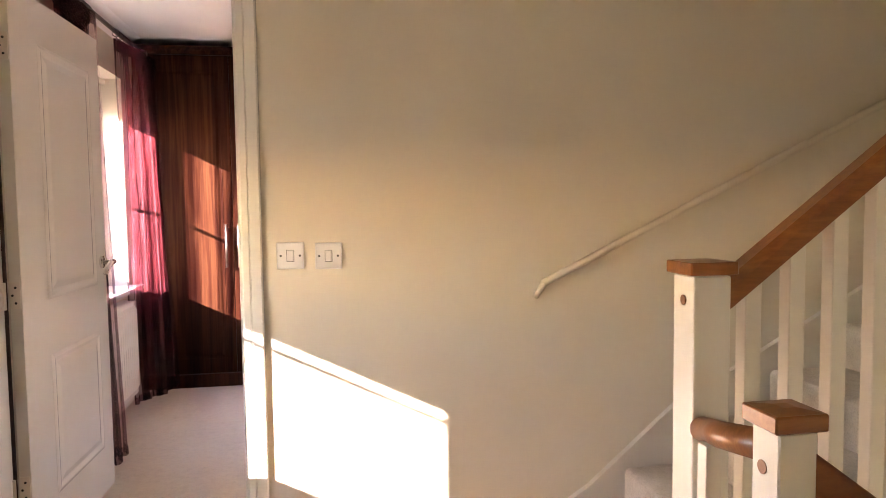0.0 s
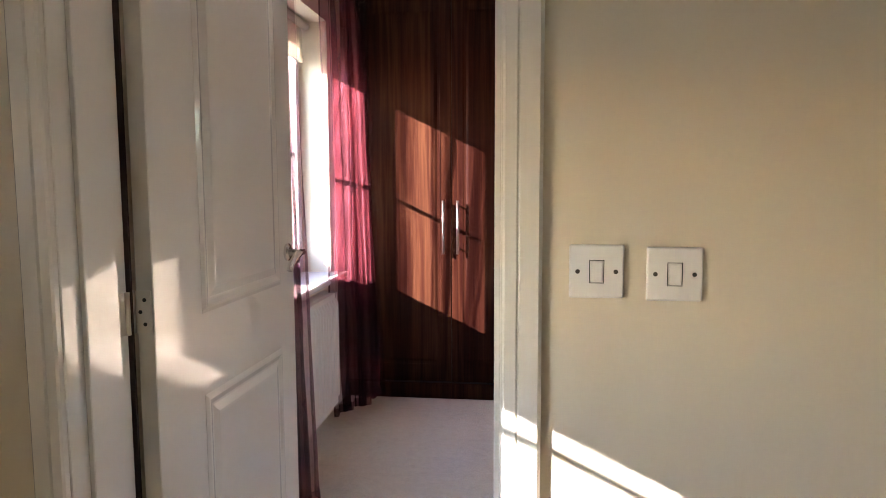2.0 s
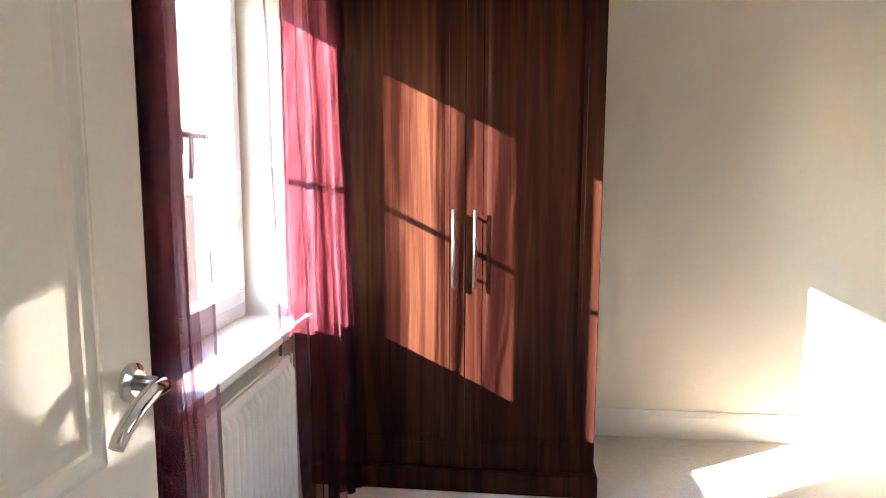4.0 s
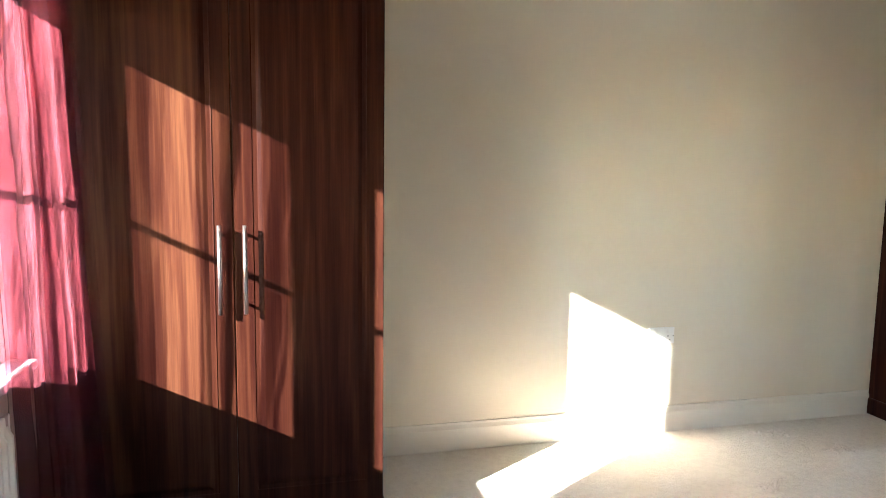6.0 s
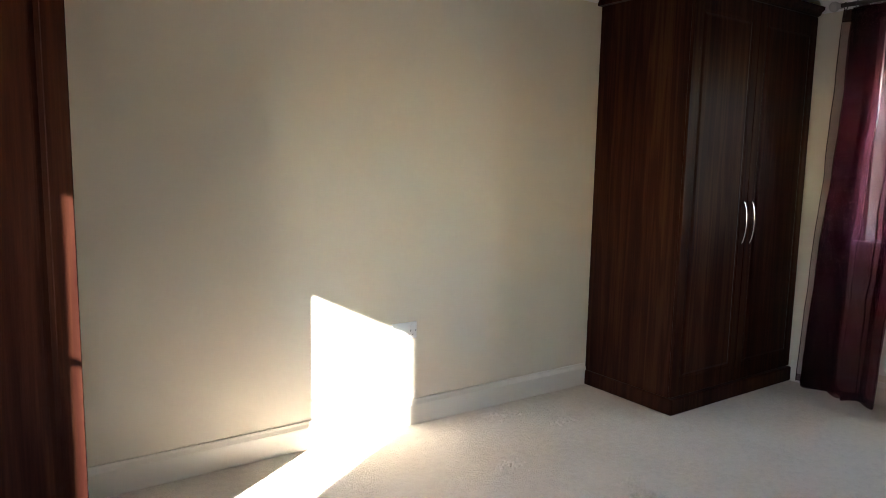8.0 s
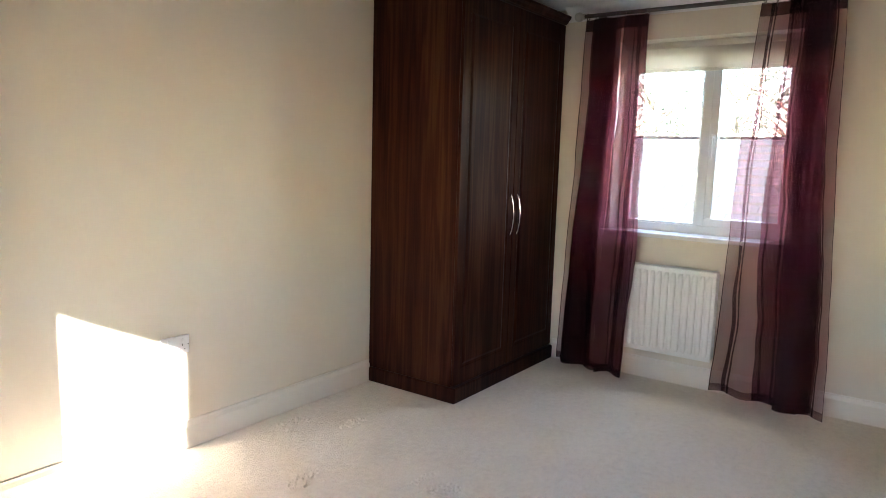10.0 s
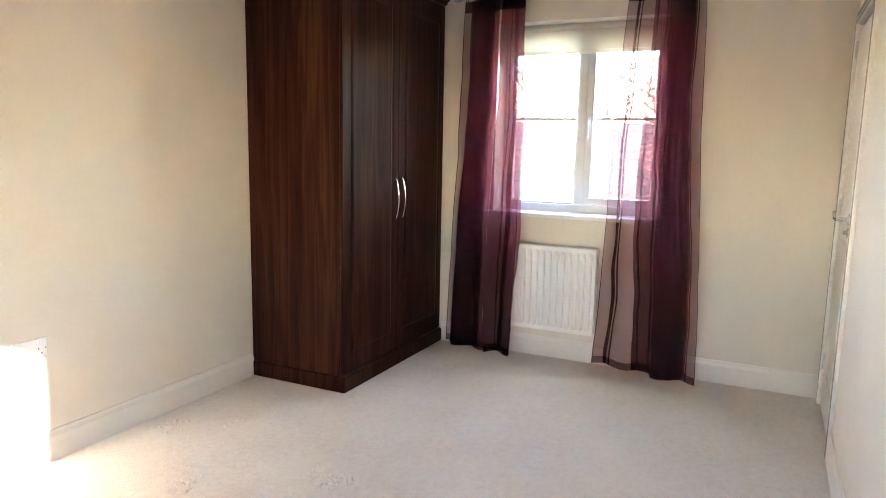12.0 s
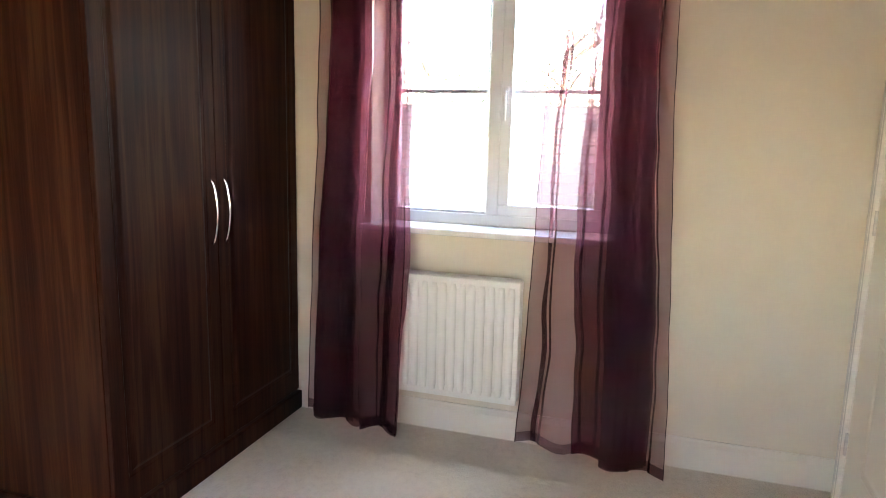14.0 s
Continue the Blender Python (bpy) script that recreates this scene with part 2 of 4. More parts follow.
def bm_prism(bm, outline, axis, a, b):
    """Extrudes a closed outline given in the two other axes from a to b along the axis (0 x, 1 y, 2 z)."""
    def at(p, q):
        v = list(p)
        v.insert(axis, q)
        return bm.verts.new(v)
    lo, hi = [at(p, a) for p in outline], [at(p, b) for p in outline]
    n = len(outline)
    bm.faces.new(lo[::-1])
    bm.faces.new(hi)
    for k in range(n):
        bm.faces.new((lo[k], lo[(k + 1) % n], hi[(k + 1) % n], hi[k]))
    bmesh.ops.recalc_face_normals(bm, faces=bm.faces)
    return bm


def mesh_of(name, bm, mat, smooth=False):
    me = bpy.data.meshes.new(name)
    bm.to_mesh(me)
    bm.free()
    me.materials.append(mat)
    if smooth:
        for p in me.polygons:
            p.use_smooth = True
    return me


def part(name, bm, mat, parent, label="", smooth=False):
    ob = new(name, mesh_of(name, bm, mat, smooth))
    ob.parent = parent
    if label:
        tagged(ob, label)
    return ob


def solid(name, bm, mat, label, category, kind="", group="", smooth=False):
    return tagged(new(name, mesh_of(name, bm, mat, smooth)), label, category, group, kind)


def thing(name, at, label, category, kind="", group=""):
    ob = new(name)
    ob.location = at
    ob.empty_display_size = 0.1
    return tagged(ob, label, category, group, kind)


def smooth_by_angle(ob, deg=35):
    me = ob.data
    for p in me.polygons:
        p.use_smooth = True
    bm = bmesh.new()
    bm.from_mesh(me)
    for e in bm.edges:
        if len(e.link_faces) == 2 and e.calc_face_angle(0) > radians(deg):
            e.smooth = False
    bm.to_mesh(me)
    bm.free()
    return ob


# ---- plan ----
XW, XE = -1.22, 4.035            # inner faces of the window walls
YN, YS = 5.827, 2.487            # far wall of the bedroom, landing face of the door wall
YB = 2.685                       # bedroom face of the door wall
YC = 2.78                        # bedroom face of the cupboard wall
H = 2.40
YL = -3.2                        # back wall of the landing, unseen, set far off to dim bounced light
XO = XW - 0.26                   # outer face, west
XP = XE + 0.26                   # outer face, east
W1 = (3.920, 4.97, 0.752, 2.09)   # west bedroom window opening: y0, y1, z0, z1
WL = (1.235, 1.87, 0.83, 2.05)    # landing window opening
W2 = (3.70, 4.80, 0.955, 2.165)  # east bedroom window opening


def wall_with_holes(name, x0, x1, y0, y1, z1, holes, label):
    """A wall along y between two faces, with rectangular openings right through it."""
    bm = bmesh.new()
    y = y0
    for h0, h1, b, t in sorted(holes):
        bm_box(bm, (x0, y, 0), (x1, h0, z1))
        bm_box(bm, (x0, h0, 0), (x1, h1, b))
        bm_box(bm, (x0, h0, t), (x1, h1, z1))
        y = h1
    bm_box(bm, (x0, y, 0), (x1, y1, z1))
    return solid(name, bm, WALL, label, "wall", "structure")


wall_with_holes("wall_west", XO, XW, YL, YN + 0.2, H, [W1, WL], "cream painted outer wall with two window openings")
wall_with_holes("wall_east", XE, XP, YB, YN + 0.2, H, [W2], "cream painted outer wall with one window opening")
solid("wall_north", box((XW, YN, 0), (XE, YN + 0.2, H)), WALL, "cream painted bedroom wall with white skirting", "wall", "structure")
DX0, DX1, DH = -0.985, -0.205, 2.03     # doorway between bedroom and landing
bm = bmesh.new()
bm_box(bm, (XW, YS, 0), (DX0 - 0.03, YB, H))
bm_box(bm, (DX0 - 0.03, YS, DH + 0.03), (DX1 + 0.03, YB, H))
bm_box(bm, (DX1 + 0.03, YS, 0), (0.35, YB, H))
bm_box(bm, (0.35, YS, 0), (XE, YS + 0.1, 4.7))
bm_box(bm, (XW, YS, H), (0.35, YB, 4.7))
solid("wall_door", bm, WALL, "cream painted wall between landing and bedroom", "wall", "structure")
CX0, CX1 = 3.22, 3.93                    # cupboard doorway
bm = bmesh.new()
bm_box(bm, (0.35, YS + 0.1, 0), (CX0 - 0.03, YC, H))
bm_box(bm, (CX0 - 0.03, YS + 0.1, DH + 0.03), (CX1 + 0.03, YC, H))
bm_box(bm, (CX1 + 0.03, YS + 0.1, 0), (XE, YC, H))
solid("wall_cupboard", bm, WALL, "cream painted boxed-out wall beside the cupboard door", "wall", "structure")
# unseen wall, its distance chosen for less bounce on the stairs
solid("wall_south_unseen", box((XO, YL - 0.2, -2.6), (XE, YL, 4.7)), WALL, "unseen cream painted wall closing the landing", "wall", "structure")
solid("wall_stairwell", box((3.6, YL, -2.6), (XE, YS, 4.7)), WALL, "cream painted stairwell end wall", "wall", "structure")
solid("ceiling", box((XO, YS + 0.02, H), (XP, YN + 0.2, H + 0.2)), CEIL, "white painted bedroom ceiling", "ceiling", "structure")
solid("ceiling_landing", box((XO, YL, H), (1.1, YS, H + 0.2)), CEIL, "white painted landing ceiling", "ceiling", "structure")
solid("ceiling_stairwell", box((1.1, YL, 4.7), (XE, YS + 0.1, 4.8)), CEIL, "white painted stairwell ceiling", "ceiling", "structure")
solid("wall_stairwell_side", box((1.0, YL, H + 0.2), (1.1, YS, 4.7)), WALL, "cream painted upper stairwell wall", "wall", "structure")
solid("floor", box((XO, YS + 0.05, -0.12), (XP, YN + 0.2, 0)), CARPET, "beige cut-pile carpet on the bedroom floor", "carpet", "structure")
solid("floor_landing", box((XO, YL, -0.2), (0.88, YS + 0.05, 0)), CARPET, "beige cut-pile carpet on the landing", "carpet", "structure")


# ---- skirting, coving ----
def skirting(name, axis, a, b, face, side, h=0.135, d=0.016):
    """A board along x (axis 0) or y (axis 1), against a wall face; side is the way it stands out."""
    o = [(0, 0), (d, 0), (d, h - 0.03), (d * 0.55, h - 0.012), (d * 0.45, h), (0, h)]
    out = [(face + side * p, q) for p, q in o]
    return solid(name, bm_prism(bmesh.new(), out, axis, a, b), SATIN, "white painted wooden skirting board", "skirting board", "structure")


skirting("baseboard", 0, -0.052, 2.80, YN, -1)
skirting("baseboard", 1, YC, 5.17, XE, -1)
skirting("baseboard", 1, YB, YN - 0.65, XW, 1)
skirting("baseboard", 0, 0.35, CX0 - 0.09, YC, 1)
skirting("baseboard", 0, DX1 + 0.1, 0.35, YB, 1)
skirting("baseboard", 0, DX1 + 0.1, 0.55, YS, -1)
skirting("baseboard", 1, YL, YS, XW, 1)


def coving(name, axis, a, b, face, side, r=0.085):
    o = [(0, 0), (0, -r)] + [(r - r * math.cos(k * math.pi / 16) + 0.004, -r + r * math.sin(k * math.pi / 16) - 0.004) for k in range(1, 8)] + [(r, 0)]
    out = [(face + side * p, H + q) for p, q in o]
    return solid(name, bm_prism(bmesh.new(), out, axis, a, b), CEIL, "white plaster coving between wall and ceiling", "coving", "structure")


coving("trim", 1, YB, YN - 0.66, XW, 1)
coving("trim", 0, -0.052, 2.80, YN, -1)
coving("trim", 1, YC, YN - 0.66, XE, -1)


# ---- windows ----
def window(name, xf, inward, y0, y1, z0, z1, ymul, zbar, label, handle=True, sash_far=True, depth=0.07, bar=0.009, hm=0.03, lights=2):
    """A white two-light window. xf: plane of the frame's inner face; inward: +1 or -1 along x into the room."""
    w = thing(name, (xf, (y0 + y1) / 2, z0), label, "window", "structure")
    xo = xf - inward * depth
    f = 0.055
    def b(lo, hi, bev=0.004):
        return box([p - q for p, q in zip(lo, w.location)], [p - q for p, q in zip(hi, w.location)], bev)
    part("window_frame", b((xo, y0, z0), (xf, y1, z0 + f)), UPVC, w)
    part("window_frame", b((xo, y0, z1 - f), (xf, y1, z1)), UPVC, w)
    part("window_frame", b((xo, y0, z0 + f), (xf, y0 + f, z1 - f)), UPVC, w)
    part("window_frame", b((xo, y1 - f, z0 + f), (xf, y1, z1 - f)), UPVC, w)
    if lights == 2:
        part("mullion", b((xo, ymul - hm, z0 + f), (xf, ymul + hm, z1 - f)), UPVC, w)
    spans = ((y0 + f, ymul - hm), (ymul + hm, y1 - f)) if lights == 2 else ((y0 + f, y1 - f),)
    for k, (a, c) in enumerate(spans):
        opens = (k == 0) == sash_far
        s = 0.05 if opens else 0.012
        lo, hi = z0 + f, z1 - f
        xi = xf + inward * (0.012 if opens else -0.012)
        sash = part("sash", b((xo + inward * 0.012, a, lo), (xi, c, lo + s)), UPVC, w, "opening casement" if opens else "")
        bm = bmesh.new()
        for l2, h2 in (((a, hi - s), (c, hi)), ((a, lo + s), (a + s, hi - s)), ((c - s, lo + s), (c, hi - s))):
            bm_box(bm, (xo + inward * 0.012 - w.location.x, l2[0] - w.location.y, l2[1] - w.location.z), (xi - w.location.x, h2[0] - w.location.y, h2[1] - w.location.z), 0.004)
        part("sash_rail", bm, UPVC, sash)
        xm = (xo + xf) / 2
        g = part("pane", b((xm - 0.003, a + s, lo + s), (xm + 0.003, c - s, hi - s), 0), GLASS, w)
        g.visible_shadow = False
        part("glazing_bar", b((xm - bar, a + s, zbar - bar), (xm + bar, c - s, zbar + bar), 0.002), UPVC, w)
        if opens and handle:
            yh = c - s / 2 if k == 0 else a + s / 2
            zh = zbar - 0.02
            hd = part("window_handle", b((xi, yh - 0.012, zh - 0.04), (xi + inward * 0.012, yh + 0.012, zh + 0.04), 0.004), UPVC, w)
            part("lever", bm_tube(bmesh.new(), [(xi - w.location.x + inward * q, yh - w.location.y, zh - w.location.z + r) for q, r in ((0.01, 0.02), (0.035, 0.02), (0.04, 0.0), (0.038, -0.06), (0.034, -0.11))], 0.008), UPVC, hd)
    return w


window("window_1", -1.38, 1, W1[0], W1[1] + 0.03, W1[2], W1[3], 4.425, 1.40, "white double-glazed casement window with glazing bars", sash_far=False, hm=0.048)
window("window_2", XE + 0.155, -1, W2[0], W2[1], W2[2], W2[3], 4.265, 1.567, "white double-glazed casement window with glazing bars", sash_far=True)
window("window_3", -1.34, 1, WL[0], WL[1], WL[2], WL[3], 1.33, 1.406, "white landing window with one glazing bar", handle=False, bar=0.008, lights=1)


def sill(name, x0, x1, y0, y1, z, th=0.03):
    return solid(name, box((x0, y0, z - th), (x1, y1, z), 0.008, 2), SILLP, "white gloss painted window board", "window sill", "structure")


sill("window_sill_1", -1.38, -1.14, 3.86, 5.03, W1[2] + 0.002)
sill("window_sill_2", XE - 0.045, XE + 0.155, 3.655, 4.845, W2[2] + 0.002)
sill("window_sill_3", -1.34, -1.07, 1.24, 1.90, WL[2] + 0.002)


def roller_blind(x, y0, y1, ztop, zbot, facing):
    b = thing("roller_blind", (x, (y0 + y1) / 2, ztop), "cream roller blind half raised in the window recess", "blind")
    part("roller", cyl((0, y0 - b.location.y, -0.025), (0, y1 - b.location.y, -0.025), 0.02, n=20), BLIND, b, smooth=False)
    part("cloth", box((-0.0015 - 0.018 * facing, y0 + 0.02 - b.location.y, zbot - ztop + 0.01), (0.0015 - 0.018 * facing, y1 - 0.02 - b.location.y, -0.03)), BLIND, b)
    part("bottom_bar", box((-0.008 - 0.018 * facing, y0 + 0.02 - b.location.y, zbot - ztop - 0.012), (0.008 - 0.018 * facing, y1 - 0.02 - b.location.y, zbot - ztop + 0.012), 0.003), BLIND, b)
    return b


roller_blind(-1.33, W1[0] + 0.01, W1[1] - 0.01, W1[3], 1.885, 1)
roller_blind(XE + 0.10, W2[0] + 0.01, W2[1] - 0.01, W2[3], 1.985, -1)
roller_blind(-1.30, WL[0] + 0.01, WL[1] - 0.01, WL[3], 1.425, 1)


# ---- curtains ----
def curtain(path, ztop, zbot, turns, label, seed, wave=0.012, pleats=5.5):
    """One length of voile hung between two lines of (x, y), along the pole and along the hem. turns: where, in
    shares of its width, the cloth doubles back on itself, so that layers lie behind one another."""
    (ax, ay), (bx, by), (cx, cy), (dx, dy) = path
    rng = random.Random(seed)
    folded = [turns[0]]
    for p, q in zip(turns, turns[1:]):
        # narrow pleats caught in each pass of the cloth
        for g in sorted(rng.uniform(0.15, 0.85) for _ in range(int(abs(q - p) * pleats))):
            tuck = math.copysign(rng.uniform(0.006, 0.022), q - p)
            folded += [p + (q - p) * g + tuck, p + (q - p) * g - tuck]
        folded.append(q)
    turns = folded
    nv, per = 96, 14
    nu = per * (len(turns) - 1)
    out = Vector((by - ay, ax - bx)).normalized()
    mid = (len(turns) - 2) / 2
    co = []
    for j in range(nv + 1):
        v = j / nv
        ends = []
        for k, q in enumerate(turns):
            roam = 0.10 * noise.noise(Vector((v * 1.4, q * 2.2, seed))) + 0.030 * noise.noise(Vector((v * 5.5, q * 4.5, seed + 4))) + 0.014 * noise.noise(Vector((v * 13, q * 9.0, seed + 8)))
            ends.append(q + roam * (0.5 if k in (0, len(turns) - 1) else 1.0) * min(1.0, 0.2 + 4 * v))
        s = v ** 0.85
        for i in range(nu + 1):
            k = min(i // per, len(turns) - 2)
            f = i / per - k
            u = ends[k] + (ends[k + 1] - ends[k]) * (0.5 - 0.5 * math.cos(math.pi * f))
            x = ax + (bx - ax) * u + ((cx + (dx - cx) * u) - (ax + (bx - ax) * u)) * s
            y = ay + (by - ay) * u + ((cy + (dy - cy) * u) - (ay + (by - ay) * u)) * s
            deep = (k + f - mid) * (0.0015 + 0.0025 * v)
            deep += wave * (0.35 + v) * math.sin(6.283 * 2.6 * u + seed + 1.5 * v) + 0.012 * v * noise.noise(Vector((u * 5, v * 1.3, seed * 0.9)))
            deep += 0.004 * noise.noise(Vector((u * 14 + k, v * 9, seed * 3.1))) + 0.010 * max(0.0, 1 - v / 0.085) * math.sin(6.283 * 16 * u + k)
            hem = 0.010 * (1 + noise.noise(Vector((u * 7, 7.0, seed + k)))) * max(0.0, v * 8 - 7)
            co.append(Vector((x + out.x * deep, y + out.y * deep, ztop + (zbot - ztop) * v + hem)))

    def sheet(js, cols, off):
        cols = list(cols)
        b2 = bmesh.new()
        vv = [[b2.verts.new(co[j * (nu + 1) + i] + Vector(off)) for i in cols] for j in js]
        for p, q in zip(vv, vv[1:]):
            for k in range(len(cols) - 1):
                b2.faces.new((p[k], p[k + 1], q[k + 1], q[k]))
        return b2

    c = thing("curtain", (0, 0, 0), label, "curtain")
    part("cloth", sheet(range(nv + 1), range(nu + 1), (0, 0, 0)), SHEER, c, smooth=True)
    dxx = 0.003 if ax < 0 else -0.003
    part("heading", sheet(range(0, 4), range(nu + 1), (dxx, 0, 0.002)), SHEER, c, "gathered heading tape", smooth=True)
    part("heading_back", sheet(range(0, 4), range(nu + 1), (dxx * 2, 0, 0.002)), SHEER, c, smooth=True)
    part("hem", sheet(range(nv - 2, nv + 1), range(nu + 1), (dxx, 0, 0.001)), SHEER, c, smooth=True)
    for cols in (range(0, 3), range(nu - 2, nu + 1)):
        part("side_seam", sheet(range(nv + 1), cols, (dxx, 0, 0)), SHEER, c, smooth=True)
        part("side_seam", sheet(range(nv + 1), cols, (dxx * 2, 0, 0)), SHEER, c, smooth=True)
    return c


curtain(((3.94, 5.00), (3.94, 4.58), (3.92, 5.11), (3.92, 4.58)), 2.30, 0.008, (0.0, 0.57, 0.10, 0.50, 0.14, 1.0, 0.64, 1.0), "sheer plum voile curtain hanging to the carpet", 3, wave=0.024, pleats=3.5)
curtain(((3.94, 3.95), (3.94, 3.53), (3.92, 4.06), (3.92, 3.42)), 2.30, 0.008, (0.0, 0.62, 0.36, 0.88, 0.60, 0.86, 0.55, 1.0), "wide sheer plum voile curtain hanging to the carpet", 8, wave=0.024)
curtain(((-1.13, 4.56), (-1.07, 4.935), (-1.13, 4.72), (-1.035, 4.985)), 2.25, 0.015, (0.0, 0.46, 0.32, 0.86, 0.72, 1.0), "sunlit sheer plum voile curtain hanging over the window board", 5, wave=0.010, pleats=4.0)
curtain(((-1.09, 4.965), (-1.06, 5.13), (-1.058, 5.018), (-0.985, 5.145)), 2.25, 0.015, (0.0, 0.9, 0.35, 1.0), "narrow sunlit drop of plum voile beside the wardrobe", 6, wave=0.006, pleats=2.5)
curtain(((-1.12, 3.71), (-1.12, 4.06), (-1.03, 3.58), (-1.05, 3.86)), 2.25, 0.015, (0.0, 0.78, 0.0, 0.82, 0.03, 0.75, 0.02, 0.80, 0.05, 1.0), "sheer plum voile curtain gathered beside the window", 12, pleats=3.0)


def curtain_pole(x, y0, y1, z, wall, label):
    p = thing("curtain_pole", (x, (y0 + y1) / 2, z), label, "curtain pole")
    oy = p.location.y
    part("pole", cyl((0, y0 - oy, 0), (0, y1 - oy, 0), 0.0125, n=16), DARKM, p, smooth=False)
    for e, s in ((y0, -1), (y1, 1)):
        bm = bmesh.new()
        bmesh.ops.create_uvsphere(bm, u_segments=18, v_segments=12, radius=0.03, matrix=Matrix.Translation((0, e - oy + s * 0.03, 0)))
        bm_cyl(bm, (0, e - oy - s * 0.012, 0), (0, e - oy + s * 0.01, 0), 0.018)
        part("finial", bm, STEEL, p, "round metal ball finial", smooth=True)
    for yb in (y0 + 0.10, y1 - 0.10):
        bm = bm_cyl(bmesh.new(), (0, yb - oy, 0), (wall - x, yb - oy, 0), 0.008)
        bm_cyl(bm, (wall - x - math.copysign(0.008, wall - x), yb - oy, 0), (wall - x, yb - oy, 0), 0.028)
        part("bracket", bm, DARKM, p)
    return p


curtain_pole(3.94, 3.42, 5.02, 2.325, XE, "slim dark metal curtain pole with ball finials")
curtain_pole(-1.12, 3.80, 5.10, 2.285, XW, "slim dark metal curtain pole with ball finials")


def curtain_ring(x, y, z):
    r = thing("curtain_ring", (x, y, z), "dark metal ring on the curtain pole", "curtain ring", group="curtain rings")
    bm = bmesh.new()
    n, m = 18, 6
    rings = []
    for i in range(n):
        a = 2 * math.pi * i / n
        rings.append([bm.verts.new(((0.021 + 0.0025 * math.cos(2 * math.pi * k / m)) * math.cos(a), 0.0025 * math.sin(2 * math.pi * k / m), (0.021 + 0.0025 * math.cos(2 * math.pi * k / m)) * math.sin(a) - 0.007)) for k in range(m)])
    for i in range(n):
        for k in range(m):
            bm.faces.new((rings[i][k], rings[i][(k + 1) % m], rings[(i + 1) % n][(k + 1) % m], rings[(i + 1) % n][k]))
    part("ring", bm, DARKM, r, smooth=True)
    part("hook", bm_tube(bmesh.new(), [(0, 0, -0.028), (0, 0, -0.045), (0.004, 0, -0.052)], 0.0015, 6), DARKM, r)
    return r


_ring = curtain_ring(3.94, 4.985, 2.325)
for y in [4.985 - 0.065 * k for k in range(1, 7)] + [3.93 - 0.062 * k for k in range(7)]:
    copy_thing(_ring, pose(3.94, y, 2.325))
for y in [5.0 - 0.075 * k for k in range(7)] + [4.06 - 0.026 * k for k in range(6)]:
    copy_thing(_ring, pose(-1.12, y, 2.285))


# ---- radiators ----
def radiator(x, y0, y1, z0, z1, out):
    """A convector panel radiator with pressed vertical flutes. out: the way its face looks along x."""
    r = thing("radiator", (x, (y0 + y1) / 2, z0), "white enamelled panel radiator under the window", "radiator")
    w, h = y1 - y0, z1 - z0
    bm = bmesh.new()
    bm_box(bm, (-0.012 * out, -w / 2, 0), (0.0, w / 2, h), 0.005, 2)
    part("panel", bm, RADP, r)
    n = int(round((w - 0.03) / 0.043))
    pitch = (w - 0.03) / n
    me = None
    for k in range(n):
        yc = -w / 2 + 0.015 + pitch * (k + 0.5)
        if me is None:
            b2 = bmesh.new()
            a, d = pitch * 0.37, 0.014 * out
            prof = [(-a, 0), (-a * 0.6, d), (a * 0.6, d), (a, 0)]
            zs = [(0.028, 0.0), (0.055, 1.0), (h - 0.055, 1.0), (h - 0.028, 0.0)]
            rows = [[b2.verts.new((p[1] * f + 0.0005 * out, p[0] * (0.7 + 0.3 * f), z)) for p in prof] for z, f in zs]
            for q, s in zip(rows, rows[1:]):
                for i in range(3):
                    b2.faces.new((q[i], q[i + 1], s[i + 1], s[i]))
            bmesh.ops.recalc_face_normals(b2, faces=b2.faces)
            me = mesh_of("flute", b2, RADP, True)
        ob = new("flute", me)
        ob.parent = r
        ob.location = (0, yc, 0)
    part("top_grille", box((-0.075 * out, -w / 2 + 0.004, h - 0.012), (-0.012 * out, w / 2 - 0.004, h + 0.002), 0.003), RADP, r)
    for s in (-1, 1):
        part("side_panel", box((-0.075 * out, s * (w / 2 - 0.006) - 0.005, 0.01), (-0.010 * out, s * (w / 2 - 0.006) + 0.005, h - 0.005), 0.002), RADP, r)
    part("back_panel", box((-0.078 * out, -w / 2 + 0.01, 0.01), (-0.066 * out, w / 2 - 0.01, h - 0.02), 0.003), RADP, r)
    yv = w / 2 * -out
    part("pipe", cyl((-0.045 * out, yv + out * -0.03, -z0), (-0.045 * out, yv + out * -0.03, 0.06), 0.0075, n=12), RADP, r, "white painted copper pipe")
    part("valve", bm_cyl(cyl((-0.045 * out, yv + out * -0.03, 0.02), (-0.045 * out, yv + out * -0.03, 0.10), 0.016, 0.02), (-0.045 * out, yv - out * 0.03, 0.045), (-0.045 * out, yv + 0.01 * out, 0.045), 0.011), PLAST, r)
    return r


radiator(XE - 0.095, 4.065, 4.62, 0.20, 0.755, -1)
radiator(XW + 0.095, 3.95, 4.745, 0.10, 0.685, 1)


